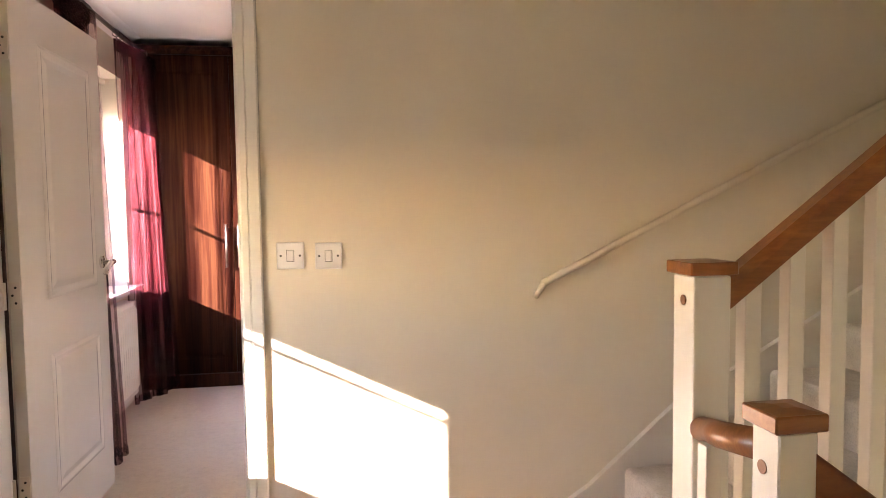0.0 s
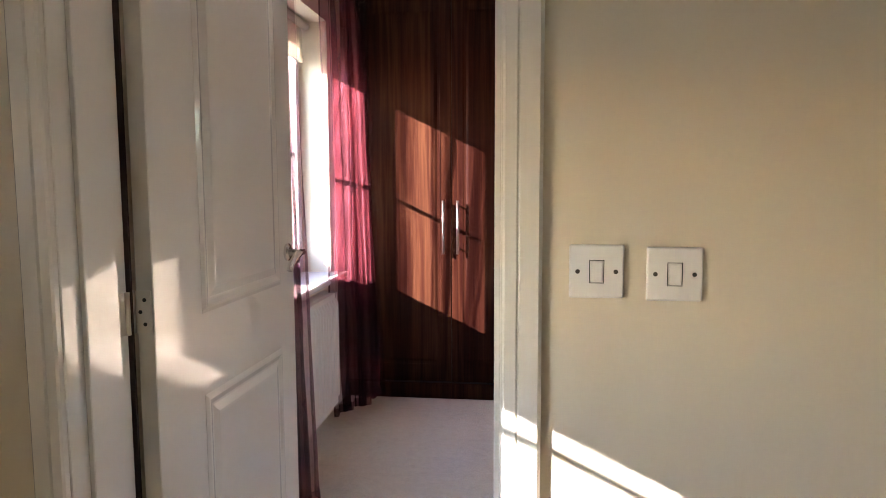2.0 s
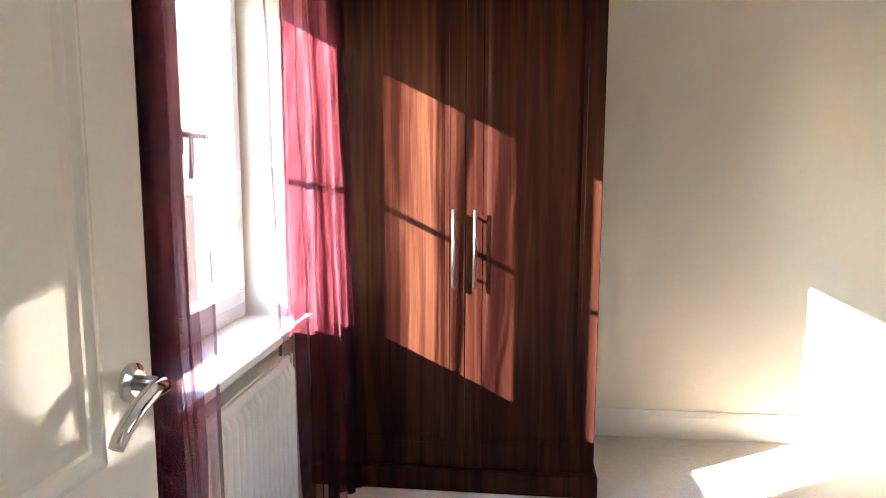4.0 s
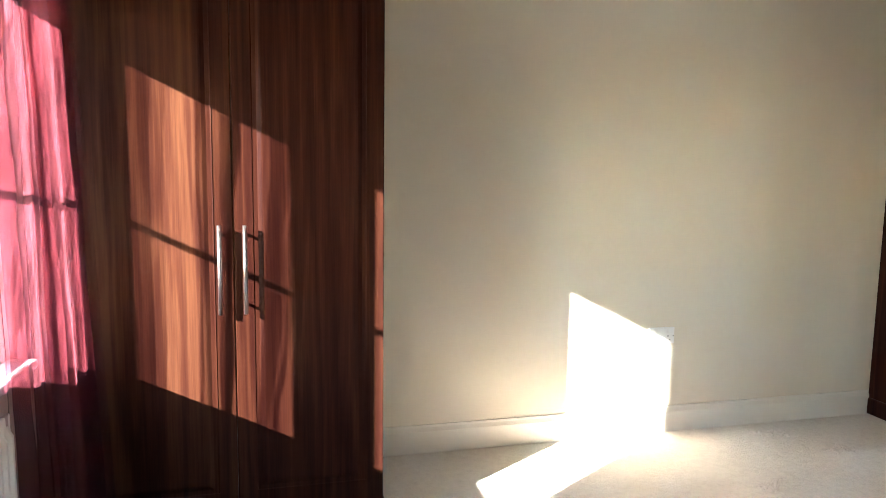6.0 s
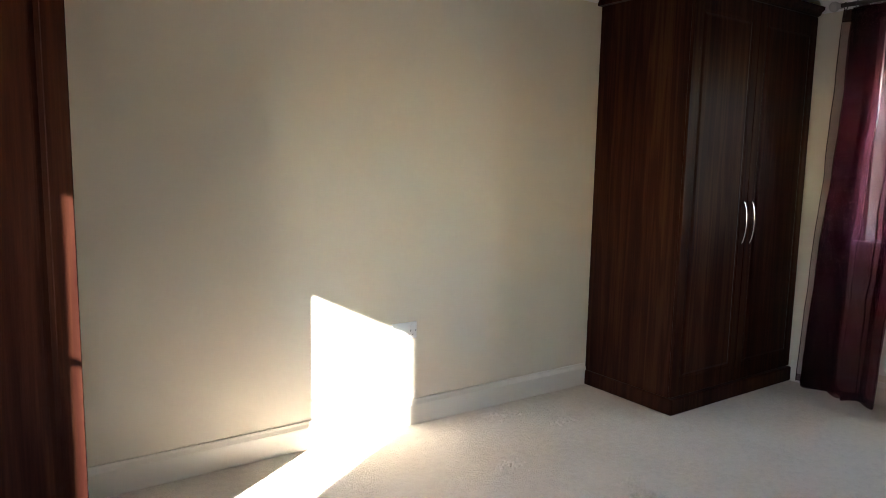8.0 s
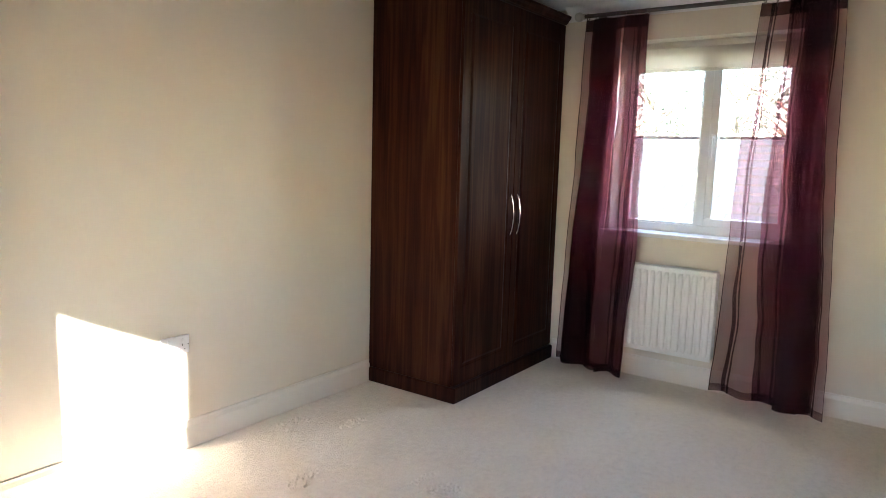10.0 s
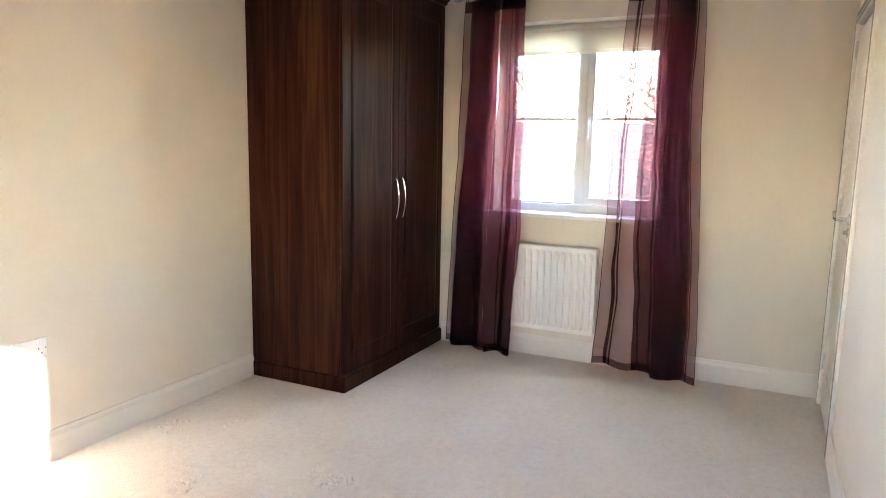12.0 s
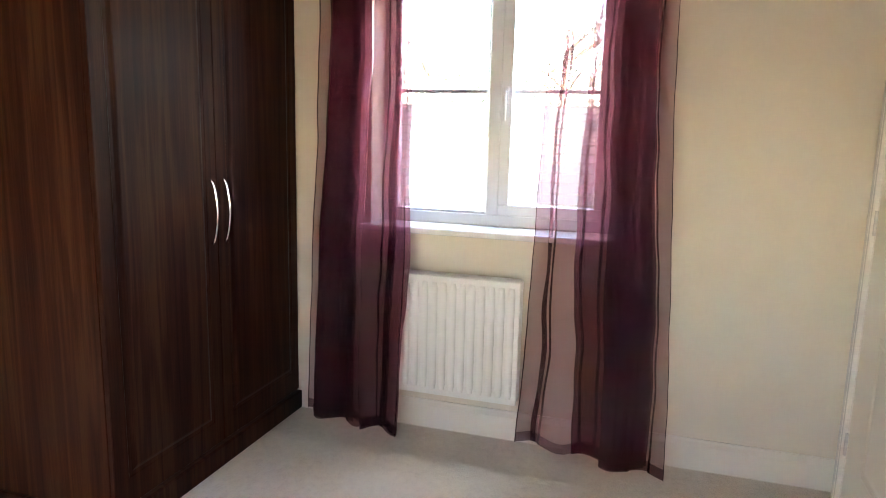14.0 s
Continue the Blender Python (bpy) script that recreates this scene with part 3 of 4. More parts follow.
# ---- wardrobes ----
def wardrobe(x0, x1, split_x, hx, label, bar_handles, side):
    """A fitted double wardrobe against the far wall; doors with raised panels, plinth and cornice."""
    yf = 5.18
    top = 2.30
    w = thing("wardrobe", (x0, yf, 0), label, "wardrobe", group="fitted wardrobes")
    L = w.location
    def b(lo, hi, bev=0.0, seg=1):
        return box([p - q for p, q in zip(lo, L)], [p - q for p, q in zip(hi, L)], bev, seg)
    part("carcass", b((x0 + 0.004, yf + 0.022, 0.09), (x1 - 0.004, YN, top), 0.002), WOOD, w)
    part("plinth", b((x0 - 0.013, yf - 0.018, 0), (x1 + (0.013 if side < 0 else 0), YN, 0.092), 0.008, 2), WOOD, w, "moulded wooden plinth")
    bm = bmesh.new()
    o = [(0, 0), (-0.012, 0.006), (-0.018, 0.022), (-0.034, 0.034), (-0.036, 0.052), (0.05, 0.052), (0.05, 0)]
    bm_prism(bm, [(yf + p - L.y, top + q) for p, q in o], 0, x0 - 0.03 - L.x, x1 + (0.03 if side < 0 else 0.0) - L.x)
    bm_box(bm, (x0 - (0.03 if side > 0 else 0) - L.x, yf + 0.05 - L.y, top), (x1 + (0.03 if side < 0 else 0) - L.x, YN - L.y, top + 0.05))
    part("cornice", bm, WOOD, w, "moulded wooden cornice")
    # end stiles beside the doors
    edges = [(x0 + 0.003, split_x - 0.0015), (split_x + 0.0015, x1 - 0.003)]
    for k, (a, c) in enumerate(edges):
        d = part("door", b((a, yf, 0.098), (c, yf + 0.02, top - 0.004), 0.0025), WOOD, w)
        st, rail = 0.062, 0.10
        # recessed groove line and raised inner field
        bm = bmesh.new()
        lo, hi = (a + st, 0.098 + rail), (c - st, top - 0.004 - rail)
        rings = []
        for inset, dep in ((0.0, -0.0006), (0.006, 0.0035), (0.012, 0.0035), (0.030, -0.0035), (0.036, -0.0045)):
            rings.append([bm.verts.new((px - L.x, yf + dep - 0.0016 - L.y, pz)) for px, pz in ((lo[0] + inset, lo[1] + inset), (hi[0] - inset, lo[1] + inset), (hi[0] - inset, hi[1] - inset), (lo[0] + inset, hi[1] - inset))])
        for q, s in zip(rings, rings[1:]):
            for i in range(4):
                bm.faces.new((q[i], q[(i + 1) % 4], s[(i + 1) % 4], s[i]))
        bm.faces.new(rings[-1])
        bmesh.ops.recalc_face_normals(bm, faces=bm.faces)
        part("panel", bm, WOOD, d, "raised door panel with moulded edge")
        hxk = hx[k]
        z0, z1 = (0.84, 1.14) if bar_handles else (0.93, 1.18)
        if bar_handles:
            bm = cyl((hxk - L.x, yf - 0.035 - L.y, z0), (hxk - L.x, yf - 0.035 - L.y, z1), 0.0075, n=16)
            for z in (z0 + 0.03, z1 - 0.03):
                bm_cyl(bm, (hxk - L.x, yf - L.y, z), (hxk - L.x, yf - 0.035 - L.y, z), 0.005, n=10)
        else:
            pts = []
            for i in range(17):
                q = i / 16
                pts.append((hxk - L.x, yf - L.y - 0.004 - 0.025 * math.sin(math.pi * q) ** 0.6, z0 + (z1 - z0) * q))
            bm = bm_tube(bmesh.new(), pts, 0.0052, 10)
        part("handle", bm, STEEL if bar_handles else CHROME, d, "polished metal bar handle" if bar_handles else "bowed chrome handle", smooth=True)
    return w


wardrobe(XW + 0.012, -0.064, -0.578, (-0.622, -0.540), "dark walnut-effect fitted double wardrobe in sunlight", True, -1)
wardrobe(2.805, XE - 0.012, 3.405, (3.365, 3.445), "dark walnut-effect fitted double wardrobe beside the window", False, 1)


# ---- doors ----
def door_leaf(name, w, h, th, label, mat):
    """A moulded four-panel door in its own frame: x along the leaf from the hinge, y its thickness, z up."""
    d = thing(name, (0, 0, 0), label, "door", "structure")
    part("leaf", box((0, -th / 2, 0), (w, th / 2, h), 0.002), mat, d)
    cols = ((0.115, w / 2 - 0.05), (w / 2 + 0.05, w - 0.115)) if w > 5 else ((0.20, w - 0.115),)
    for s in (-1, 1):
        for a, c in cols:
            for z0, z1 in ((0.20, 0.72), (0.92, h - 0.16)):
                bm = bmesh.new()
                rings = []
                for inset, dep in ((0, -0.0045), (0.010, -0.0005), (0.016, 0.0005), (0.030, -0.0040), (0.036, -0.0042), (0.058, 0.0008), (0.066, 0.0012)):
                    y = s * (th / 2 + 0.0052 + dep)
                    rings.append([bm.verts.new((px, y, pz)) for px, pz in ((a + inset, z0 + inset), (c - inset, z0 + inset), (c - inset, z1 - inset), (a + inset, z1 - inset))])
                base = [bm.verts.new((px, s * th / 2, pz)) for px, pz in ((a, z0), (c, z0), (c, z1), (a, z1))]
                for q, r in zip([base] + rings, rings):
                    for i in range(4):
                        bm.faces.new((q[i], q[(i + 1) % 4], r[(i + 1) % 4], r[i]))
                bm.faces.new(rings[-1])
                bmesh.ops.recalc_face_normals(bm, faces=bm.faces)
                part("panel", bm, mat, d, "moulded panel with bevelled edge")
    return d


def lever_handle(d, x, z, th, inward, plate=False):
    """A chrome lever on a round rose (or on a plate) on both faces."""
    for s in (-1, 1):
        y = s * th / 2
        bm = bm_cyl(cyl((x, y, z), (x, y + s * 0.007, z), 0.0275, 0.0275, 32), (x, y + s * 0.007, z), (x, y + s * 0.012, z), 0.0275, 0.018, 32)
        rose = part("door_handle", bm, CHROME, d, "polished chrome lever handle")
        pts = [(x, y + s * 0.008, z), (x, y + s * 0.045, z), (x + inward * 0.012, y + s * 0.055, z + 0.002), (x + inward * 0.04, y + s * 0.058, z + 0.004), (x + inward * 0.075, y + s * 0.058, z - 0.006), (x + inward * 0.105, y + s * 0.056, z - 0.026), (x + inward * 0.12, y + s * 0.055, z - 0.042)]
        part("lever", bm_tube(bmesh.new(), pts, [0.011, 0.0115, 0.012, 0.0118, 0.0112, 0.0105, 0.0095], 16), CHROME, rose, smooth=True)


def butt_hinge(d, x, z, th, s):
    bm = cyl((x - 0.006, s * (th / 2 + 0.005), z - 0.045), (x - 0.006, s * (th / 2 + 0.005), z + 0.045), 0.006, n=12)
    h = part("hinge", bm, STEEL, d, "steel butt hinge with three screws")
    part("leaf_plate", box((x - 0.004, -th / 2 + 0.004, z - 0.045), (x - 0.0006, th / 2 - 0.002, z + 0.045)), SATIN, h)
    return h


# bedroom door, swung open into the room
LEAF, TH = 0.80, 0.04
bd = door_leaf("door_1", LEAF, 1.99, TH, "white gloss moulded panel door standing open", GLOSS)
lever_handle(bd, LEAF - 0.055, 1.014, TH, -1)
for z in (0.30, 0.962, 1.78):
    butt_hinge(bd, 0.0, z, TH, 1)
for z in (0.962, 1.78, 0.30):
    for dz in (-0.026, 0.0, 0.026):
        bm = bm_cyl(bmesh.new(), (-0.0055, 0.002 + (0.006 if dz == 0 else -0.004), z + dz), (0.002, 0.002 + (0.006 if dz == 0 else -0.004), z + dz), 0.0042, n=10)
        part("screw", bm, BLACK, bd)
part("latch", bm_cyl(box((LEAF - 0.001, -0.011, 0.90), (LEAF + 0.001, 0.011, 1.03)), (LEAF, 0, 0.966), (LEAF + 0.008, 0, 0.966), 0.007), CHROME, bd)
bd.matrix_world = pose(-0.958, 2.706, 0.006, 0, 0, 88.3)

# cupboard door, shut
cd = door_leaf("door_2", CX1 - CX0 - 0.006, 1.99, TH, "white gloss moulded cupboard door, shut", SATIN)
WC = CX1 - CX0 - 0.006
y = -TH / 2
rx = WC - 0.165
rose = part("door_handle", bm_cyl(cyl((rx, y, 1.072), (rx, y - 0.008, 1.072), 0.026, n=28), (rx, y - 0.008, 1.072), (rx, y - 0.014, 1.072), 0.026, 0.018, 28), STEEL, cd, "chrome lever handle on a round rose")
pts = [(rx, y - 0.006, 1.072), (rx, y - 0.048, 1.072), (rx - 0.010, y - 0.060, 1.073), (rx - 0.05, y - 0.063, 1.076), (rx - 0.085, y - 0.062, 1.086), (rx - 0.105, y - 0.060, 1.096)]
part("lever", bm_tube(bmesh.new(), pts, [0.0095, 0.0095, 0.010, 0.0095, 0.009, 0.008], 14), CHROME, rose, smooth=True)
part("thumb_turn", bm_cyl(cyl((rx + 0.012, y, 1.012), (rx + 0.012, y - 0.010, 1.012), 0.022, n=24), (rx + 0.012, y - 0.010, 1.012), (rx + 0.012, y - 0.026, 1.012), 0.009), STEEL, cd, "round steel thumb turn under the lever")
part("latch_plate", box((WC - 0.050, y - 0.006, 0.955), (WC - 0.024, y, 1.125), 0.004, 2), DARKM, cd, "long dark metal latch plate")
for z in (0.24, 1.09, 1.90):
    butt_hinge(cd, 0.0, z, TH, -1)
cd.matrix_world = pose(CX1 - 0.003, YC - 0.022, 0.006, 0, 0, 180)


def door_frame(name, x0, x1, y0, y1, h, faces):
    """Lining, stops and architraves round a doorway in a wall along x."""
    f = thing(name, ((x0 + x1) / 2, (y0 + y1) / 2, 0), "white gloss painted door lining and architrave", "door frame", "structure")
    L = f.location
    def b(lo, hi, bev=0.002):
        return box([p - q for p, q in zip(lo, L)], [p - q for p, q in zip(hi, L)], bev)
    part("lining", b((x0 - 0.03, y0, 0), (x0, y1, h)), GLOSS, f)
    part("lining", b((x1, y0, 0), (x1 + 0.03, y1, h)), GLOSS, f)
    part("lining", b((x0 - 0.03, y0, h), (x1 + 0.03, y1, h + 0.03)), GLOSS, f)
    for face, s in faces:
        o = [(0.004, 0), (0.004, 0.012), (0.008, 0.016), (0.026, 0.016), (0.029, 0.0125), (0.032, 0.016), (0.062, 0.016), (0.068, 0.010), (0.068, 0)]
        for side, xx in ((-1, x0), (1, x1)):
            if face == YB and side < 0:
                continue
            bm = bm_prism(bmesh.new(), [(xx + side * p - L.x, face + s * q - L.y) for p, q in o], 2, 0, h + 0.07)
            part("architrave", bm, GLOSS, f)
        bm = bm_prism(bmesh.new(), [(face + s * (q - 0.0012) - L.y, h + p) for p, q in o], 0, x0 - 0.066 - L.x, x1 + 0.066 - L.x)
        part("architrave", bm, GLOSS, f)
    return f, b


df, fb = door_frame("door_frame_1", DX0, DX1, YS, YB, DH, ((YS, -1), (YB, 1)))
part("door_stop", fb((DX1 - 0.012, YS + 0.05, 0), (DX1, YB - 0.045, DH)), GLOSS, df)
# dark strip set into the hinge gap to stand for its shade
part("gap_shade_strip", fb((DX0 - 0.03, YB + 0.001, 0), (DX0 + 0.0085, YB + 0.008, DH), 0), DARKGAP, df, "dark strip standing in for the shaded gap behind the hinges")
for z in (0.306, 0.968, 1.786):
    pl = part("hinge_plate", fb((DX0 - 0.001, YB - 0.030, z - 0.045), (DX0 + 0.0012, YB - 0.001, z + 0.045)), SATIN, df, "painted hinge leaf on the lining")
    part("knuckle", cyl((DX0 + 0.004 - df.location.x, YB - 0.0055 - df.location.y, z - 0.045 - df.location.z), (DX0 + 0.004 - df.location.x, YB - 0.0055 - df.location.y, z + 0.045 - df.location.z), 0.0055, n=12), SATIN, pl)
part("door_stop", fb((DX0, YS + 0.05, 0), (DX0 + 0.012, YB - 0.045, DH)), GLOSS, df)
df2, fb2 = door_frame("door_frame_2", CX0, CX1, YC - 0.10, YC, DH, ((YC, 1),))
part("back_board", fb2((CX0 - 0.03, YC - 0.11, 0), (CX1 + 0.03, YC - 0.102, DH)), DARKGAP, df2)


# ---- switches and sockets ----
def light_switch(x, z):
    s = thing("light_switch", (x, YS, z), "white plastic single rocker light switch on the wall", "light switch", group="light switches")
    part("plate", box((-0.043, -0.009, -0.043), (0.043, 0, 0.043), 0.003, 2), PLAST, s)
    bm = box((-0.010, -0.012, -0.017), (0.010, -0.008, 0.017), 0.002, 2)
    part("rocker", bm, PLAST, s)
    bm = bmesh.new()
    bm_box(bm, (-0.0118, -0.0093, -0.0188), (-0.0106, -0.0085, 0.0188))
    bm_box(bm, (0.0106, -0.0093, -0.0188), (0.0118, -0.0085, 0.0188))
    bm_box(bm, (-0.0106, -0.0093, 0.0176), (0.0106, -0.0085, 0.0188))
    bm_box(bm, (-0.0106, -0.0093, -0.0188), (0.0106, -0.0085, -0.0176))
    part("rocker_gap", bm, BLACK, s, "thin dark gap round the rocker")
    for dx in (-0.030, 0.030):
        part("screw", cyl((dx, -0.0096, 0), (dx, -0.008, 0), 0.0036, n=12), DARKM, s)
    return s


_sw = light_switch(-0.051, 1.094)
copy_thing(_sw, pose(0.070, YS, 1.091))


def double_socket(x, z):
    s = thing("power_socket", (x, YN, z), "white plastic double power socket above the skirting", "power socket")
    part("plate", box((-0.073, -0.010, -0.043), (0.073, 0, 0.043), 0.003, 2), PLAST, s)
    for c in (-0.036, 0.036):
        part("switch", box((c - 0.005, -0.014, 0.012), (c + 0.005, -0.009, 0.030), 0.001), PLAST, s)
        bm = bmesh.new()
        bm_box(bm, (c - 0.002, -0.0104, -0.006), (c + 0.002, -0.0098, 0.003))
        bm_box(bm, (c - 0.0145, -0.0104, -0.024), (c - 0.008, -0.0098, -0.020))
        bm_box(bm, (c + 0.008, -0.0104, -0.024), (c + 0.0145, -0.0098, -0.020))
        part("pin_hole", bm, BLACK, s)
    for c in (-0.066, 0.066):
        part("screw", cyl((c, -0.0106, -0.002), (c, -0.009, -0.002), 0.003, n=10), DARKM, s)
    return s


double_socket(1.468, 0.509)


# ---- stairs ----
RISE, GOING = 0.16, 0.28
st = thing("stairs_up", (0.80, 1.70, 0), "carpeted stairs rising along the landing wall", "stairs", "structure")
for k in range(1, 11):
    xa = GOING * (k - 1)
    bm = box((xa - 0.0, 0.03, 0 if k < 3 else RISE * (k - 2)), (xa + GOING + (0.03 if k < 10 else 0), YS - 1.70 - 0.02, RISE * k), 0.022, 3)
    part("step", bm, CARPET, st, "carpeted tread with rounded nosing", smooth=False)
pts = [(0.585, 0.0), (0.955, 0.232), (1.273, 0.50), (1.521, 0.628), (1.839, 0.80), (2.027, 0.90), (3.6, 1.76)]
bm = bmesh.new()
bm_prism(bm, [(x - 0.80, z) for x, z in pts] + [(3.6 - 0.80, 0.0)], 1, YS - 1.70 - 0.020, YS - 1.70)
part("wall_string", bm, SATIN, st, "white painted wall string")
bm = bmesh.new()
bm_prism(bm, [(x - 0.80, z) for x, z in pts] + [(x - 0.80, z + 0.028) for x, z in reversed(pts)], 1, YS - 1.70 - 0.026, YS - 1.70)
part("string_cap", bm, SATIN, st)

# handrail fixed to the wall
hr = thing("wall_handrail", (0.783, YS, 0.985), "painted handrail fixed to the landing wall", "handrail")
d = Vector((1.318, 0, 0.627))
bm = bm_tube(bmesh.new(), [(0.0, -0.030, -0.003), tuple(Vector((0.02, -0.030, 0.006))), tuple(Vector((0, -0.030, 0)) + d * 0.5), tuple(Vector((0, -0.030, 0)) + d * 2.0)], 0.0125, 14)
part("rail", bm, WALL, hr, smooth=True)
part("rail_end", bm_tube(bmesh.new(), [(0.006, -0.030, 0.0), (0.0, -0.028, -0.014), (-0.010, -0.020, -0.034), (-0.014, -0.002, -0.052)], [0.0135, 0.011, 0.009, 0.009], 12), WALL, hr, smooth=True)

def newel(x, y, zcap, s, plug, plug_y, label):
    n = thing("newel_post", (x, y, 0), label, "newel post", group="newel posts")
    part("post", box((-s / 2, -s / 2, -0.2), (s / 2, s / 2, zcap - 0.037), 0.003), SATIN, n)
    bm = box((-s / 2 - 0.014, -s / 2 - 0.012, zcap - 0.034), (s / 2 + 0.012, s / 2 + 0.012, zcap - 0.004), 0.003)
    o = s / 2 + 0.007
    base = [bm.verts.new((px * o, py * o, zcap - 0.0039)) for px, py in ((-1, -1), (1, -1), (1, 1), (-1, 1))]
    tip = [bm.verts.new((px * o * 0.3, py * o * 0.3, zcap)) for px, py in ((-1, -1), (1, -1), (1, 1), (-1, 1))]
    for i in range(4):
        bm.faces.new((base[i], base[(i + 1) % 4], tip[(i + 1) % 4], tip[i]))
    bm.faces.new(tip)
    part("cap", bm, OAK, n, "varnished oak newel cap")
    part("plug", cyl((-s / 2 - 0.0015, plug_y, plug), (-s / 2 + 0.01, plug_y, plug), 0.012, n=20), OAK, n, "round oak plug")
    return n


newel(0.937, 1.725, 1.115, 0.093, 1.02, 0.0, "white painted newel post with an oak cap")
newel(0.819, 1.265, 0.905, 0.071, 0.80, 0.006, "white painted newel post with an oak cap, lower")

bal = thing("balustrade_up", (0.985, 1.735, 0), "oak handrail with square white balusters beside the stairs", "balustrade")
SL = 0.76
def rail_z(x):
    return 1.045 + (x - 1.0) * SL
bm = bmesh.new()
o = [(-0.035, -0.045), (0.035, -0.045), (0.035, 0.0), (0.022, 0.026), (-0.022, 0.026), (-0.035, 0.0)]
va = [bm.verts.new((0.0, p, rail_z(0.985) + q)) for p, q in o]
vb = [bm.verts.new((3.4 - 0.985, p, rail_z(3.4) + q)) for p, q in o]
for i in range(6):
    bm.faces.new((va[i], va[(i + 1) % 6], vb[(i + 1) % 6], vb[i]))
bm.faces.new(va[::-1])
bm.faces.new(vb)
part("handrail", bm, OAK, bal, "varnished oak handrail")
for k in range(20):
    x = 1.066 + 0.116 * k
    if x > 3.3:
        break
    zb = max(0.0, (x - 0.80) * RISE / GOING + 0.02)
    part("baluster", box((x - 0.021 - 0.985, -0.020, zb - 0.12), (x + 0.021 - 0.985, 0.020, rail_z(x) - 0.035), 0.002), SATIN, bal)
part("outer_string", bm_prism(bmesh.new(), [(0, -0.2), (0, 0.12), (2.4, 0.12 + 2.4 * RISE / GOING), (2.4, -0.2)], 1, -0.018, 0.018), SATIN, bal)

low = thing("landing_balustrade", (0.85, 1.5, 0), "oak rail and white balusters between the two newel posts", "balustrade")
part("handrail", bm_tube(bmesh.new(), [(0.062, 0.173, 0.725), (0.03, 0.05, 0.755), (-0.03, -0.195, 0.82)], 0.029, 18), OAK, low, "rounded varnished oak rail", smooth=True)
for q in (0.07,):
    part("baluster", box((q * 0.25 - 0.018, q - 0.018, -0.1), (q * 0.25 + 0.018, q + 0.018, 0.73), 0.002), SATIN, low)
dn = thing("balustrade_down", (0.85, 1.265, 0), "oak handrail descending with the lower stairs", "balustrade")
part("handrail", bm_tube(bmesh.new(), [(0.0, 0.0, 0.80), (0.6, 0.0, 0.36), (1.6, 0.0, -0.40)], 0.032, 14), OAK, dn, "varnished oak handrail", smooth=True)
solid("floor_lower", box((0.88, YL, -2.7), (3.6, YS, -2.6)), CARPET, "carpeted floor at the foot of the stairs", "carpet", "structure")
solid("wall_stair_fascia", box((0.86, YL, -2.6), (0.88, 1.66, -0.0)), WALL, "cream painted stairwell fascia", "wall", "structure")

# ---- outside ----
def tiled_roof(x0, x1, y0, y1, z0, z1):
    """A neighbouring house seen over its pitched roof: courses of tiles laid in steps, wall under the eaves."""
    h = thing("neighbouring_house", ((x0 + x1) / 2, (y0 + y1) / 2, -3.0), "neighbouring house with a tiled pitched roof", "house")
    L = h.location
    part("wall", box((x0 + 0.4 - L.x, y0 + 0.3 - L.y, 0), (x1 + 3 - L.x, y1 - 0.3 - L.y, z0 + 3.0 + 0.2)), BRICKW, h)
    n = 13
    bm = bmesh.new()
    rng = random.Random(4)
    for k in range(n):
        xa, xb = x0 + (x1 - x0) * k / n, x0 + (x1 - x0) * (k + 0.90) / n
        za, zb = z0 + (z1 - z0) * k / n, z0 + (z1 - z0) * (k + 0.90) / n
        yy = y0 + (0.21 if k % 2 else 0.0)
        while yy < y1:
            w = 0.42
            dz = rng.uniform(0, 0.015)
            q = [(xa, za + 0.05 + dz), (xb, zb + 0.01 + dz), (xb, zb - 0.03), (xa, za - 0.03)]
            bm_prism(bm, [(px - L.x, pz - L.z) for px, pz in q], 1, yy - L.y, yy + w - 0.008 - L.y)
            yy += w
    # black sheet under the tiles paints the shade lines between courses
    q = [(x0, z0 - 0.05), (x1, z1 - 0.05), (x1, z1 - 0.25), (x0, z0 - 0.25)]
    part("course_shade_sheet", bm_prism(bmesh.new(), [(px - L.x, pz - L.z) for px, pz in q], 1, y0 - L.y, y1 - L.y), BLACK, h, "black sheet drawing the shade lines between the courses")
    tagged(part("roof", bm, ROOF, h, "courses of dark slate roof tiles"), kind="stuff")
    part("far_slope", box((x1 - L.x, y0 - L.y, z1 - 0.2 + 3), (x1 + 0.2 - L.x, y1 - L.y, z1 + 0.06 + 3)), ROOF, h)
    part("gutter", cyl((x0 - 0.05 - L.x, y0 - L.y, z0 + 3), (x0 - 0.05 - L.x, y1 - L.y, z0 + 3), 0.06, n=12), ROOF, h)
    return h


tiled_roof(15.0, 21.0, -5.0, 26.0, -0.60, 2.10)


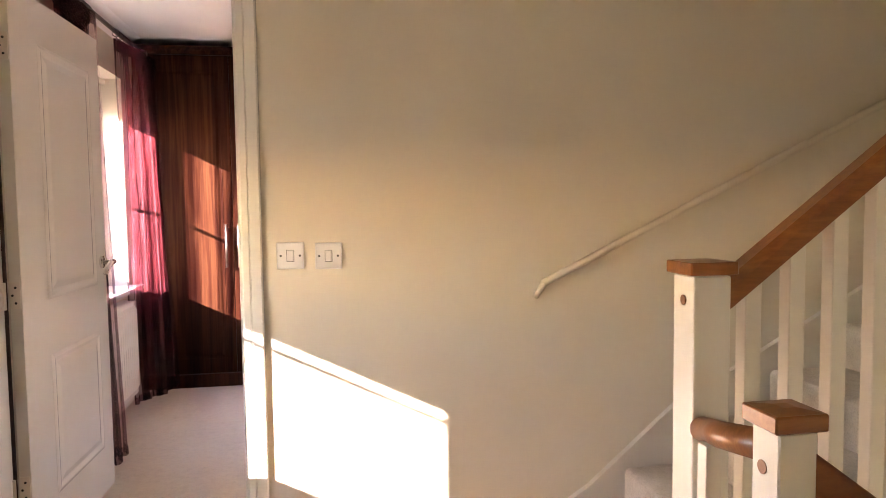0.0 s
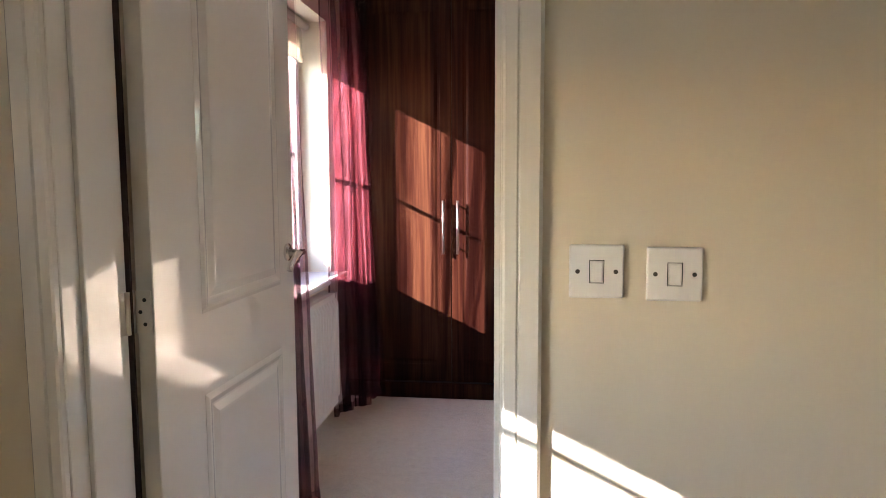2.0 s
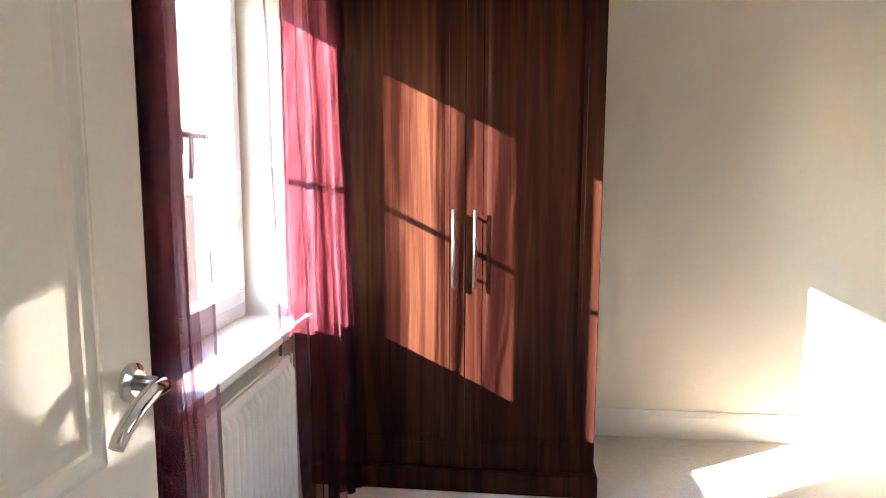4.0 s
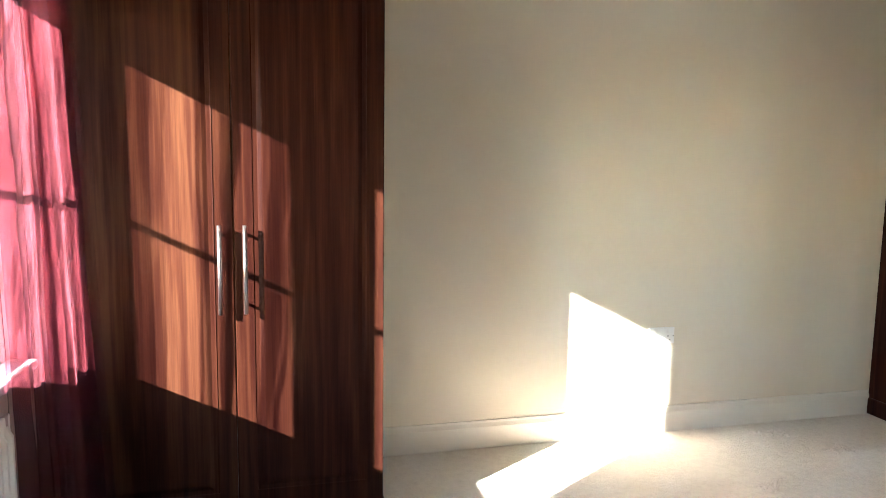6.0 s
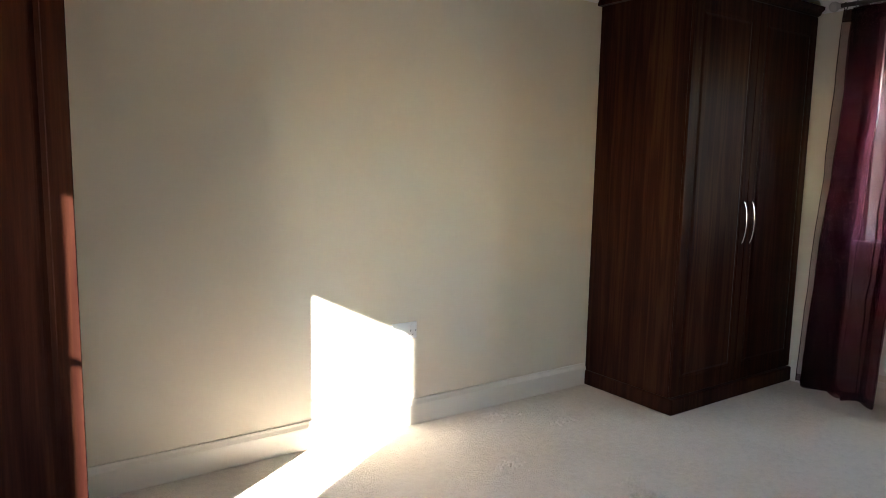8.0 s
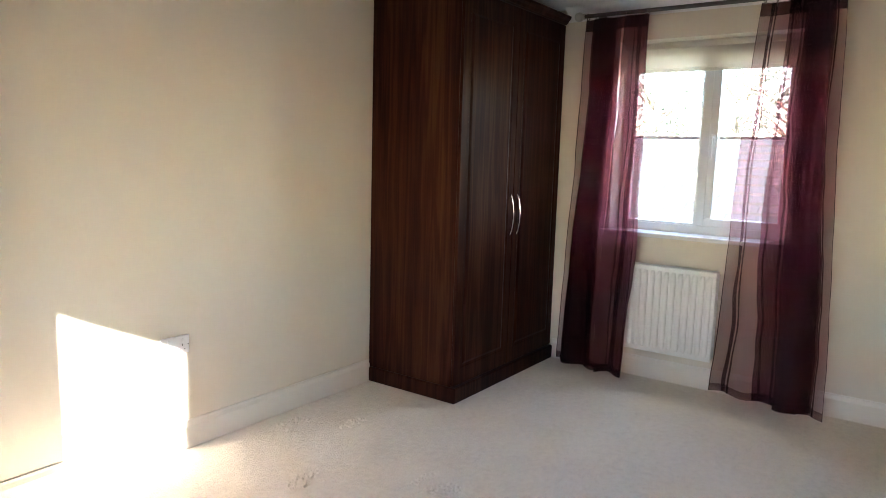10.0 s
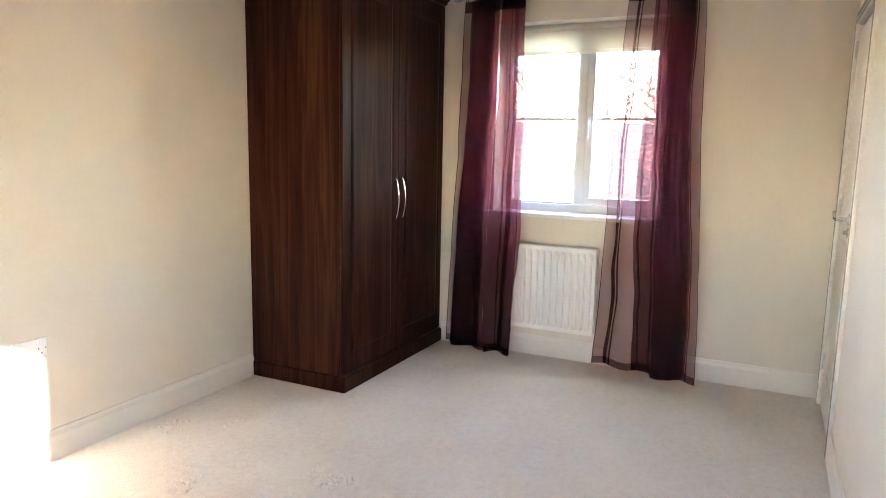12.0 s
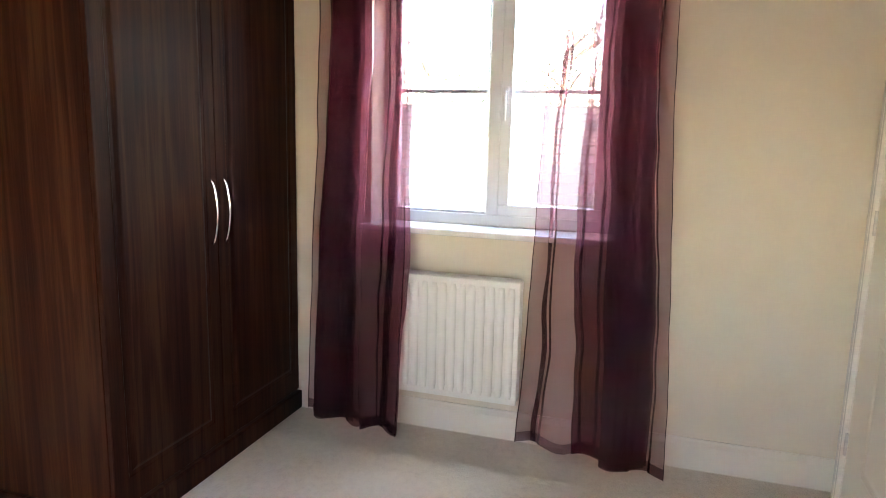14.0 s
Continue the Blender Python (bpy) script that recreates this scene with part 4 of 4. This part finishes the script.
def tree(x, y, h, r, seed):
    rng = random.Random(seed)
    t = thing("tree", (x, y, -3.0), "leafy garden tree behind the roof", "tree", group="trees")
    pts = [(0, 0, 0), (0.1, 0.05, h * 0.3), (0.05, 0.12, h * 0.6), (0.2, 0.1, h * 0.85)]
    bm = bm_tube(bmesh.new(), pts, [0.24, 0.18, 0.11, 0.04], 10)
    for _ in range(14):
        z = rng.uniform(0.35, 0.8) * h
        a = rng.uniform(0, 6.28)
        l = r * rng.uniform(0.5, 0.95)
        bm_tube(bm, [(0.1, 0.1, z), (math.cos(a) * l * 0.5, math.sin(a) * l * 0.5, z + l * 0.35), (math.cos(a) * l, math.sin(a) * l, z + l * 0.55)], [0.07, 0.045, 0.015], 6)
    part("trunk", bm, BARK, t)
    verts, faces = [], []
    clumps = [(rng.gauss(0, r * 0.42), rng.gauss(0, r * 0.42), h * 0.68 + rng.gauss(0, h * 0.14), rng.uniform(0.35, 0.8)) for _ in range(60)]
    for cx, cy, cz, cr in clumps:
        for _ in range(45):
            p = Vector((cx, cy, cz)) + Vector((rng.gauss(0, 1), rng.gauss(0, 1), rng.gauss(0, 0.8))) * cr * 0.55
            u = Vector((rng.gauss(0, 1), rng.gauss(0, 1), rng.gauss(0, 1))).normalized()
            w = u.cross(Vector((rng.gauss(0, 1), rng.gauss(0, 1), rng.gauss(0, 1)))).normalized()
            s = rng.uniform(0.07, 0.14)
            n0 = len(verts)
            verts += [p - u * s, p + w * s * 0.5, p + u * s, p - w * s * 0.5]
            faces.append((n0, n0 + 1, n0 + 2, n0 + 3))
    me = bpy.data.meshes.new("crown")
    me.from_pydata(verts, [], faces)
    me.materials.append(FOLIAGE)
    cr = new("crown", me)
    cr.parent = t
    return t


for tx, ty, th, tr, sd in ((29, -6.5, 8.8, 3.2, 1), (27, 7.0, 9.2, 3.4, 2), (26, 12.0, 8.8, 3.2, 3), (28, 1.0, 9.5, 3.4, 4), (30, 17, 9.8, 3.6, 6), (31, 10, 10.2, 3.6, 9)):
    tree(tx, ty, th, tr, sd)

solid("ground", box((-80, -80, -3.2), (80, 80, -3.0)), GRASS, "grass and gardens round the house", "ground", "structure")


# ---- disturbed carpet pile where furniture has stood ----
def pile_marks(x, y, spread, count, seed):
    rng = random.Random(seed)
    bm = bmesh.new()
    for _ in range(count):
        px, py = x + rng.gauss(0, spread), y + rng.gauss(0, spread * 0.7)
        r, h = rng.uniform(0.006, 0.015), rng.uniform(0.005, 0.013)
        a = rng.uniform(0, 6.28)
        ring = [bm.verts.new((px + math.cos(a + k * 1.0472) * r * rng.uniform(0.7, 1.2), py + math.sin(a + k * 1.0472) * r * rng.uniform(0.7, 1.2), -0.001)) for k in range(6)]
        top = [bm.verts.new((px + math.cos(a + k * 2.0944) * r * 0.45 + math.cos(a) * r * 0.4, py + math.sin(a + k * 2.0944) * r * 0.45, h * rng.uniform(0.8, 1.0))) for k in range(3)]
        for k in range(3):
            bm.faces.new((ring[2 * k], ring[2 * k + 1], top[k]))
            bm.faces.new((ring[2 * k + 1], ring[(2 * k + 2) % 6], top[(k + 1) % 3], top[k]))
        bm.faces.new(top)
    return solid("carpet_tufts", bm, CARPET, "ruffled beige carpet pile standing up from the floor", "carpet tufts", "stuff", smooth=True)


for k, (mx, my, sp, ct) in enumerate(((1.975, 4.76, 0.030, 26), (1.945, 4.63, 0.030, 26), (2.02, 5.69, 0.045, 24), (2.24, 5.43, 0.04, 18), (1.646, 5.139, 0.05, 26))):
    pile_marks(mx, my, sp, ct, 40 + k)
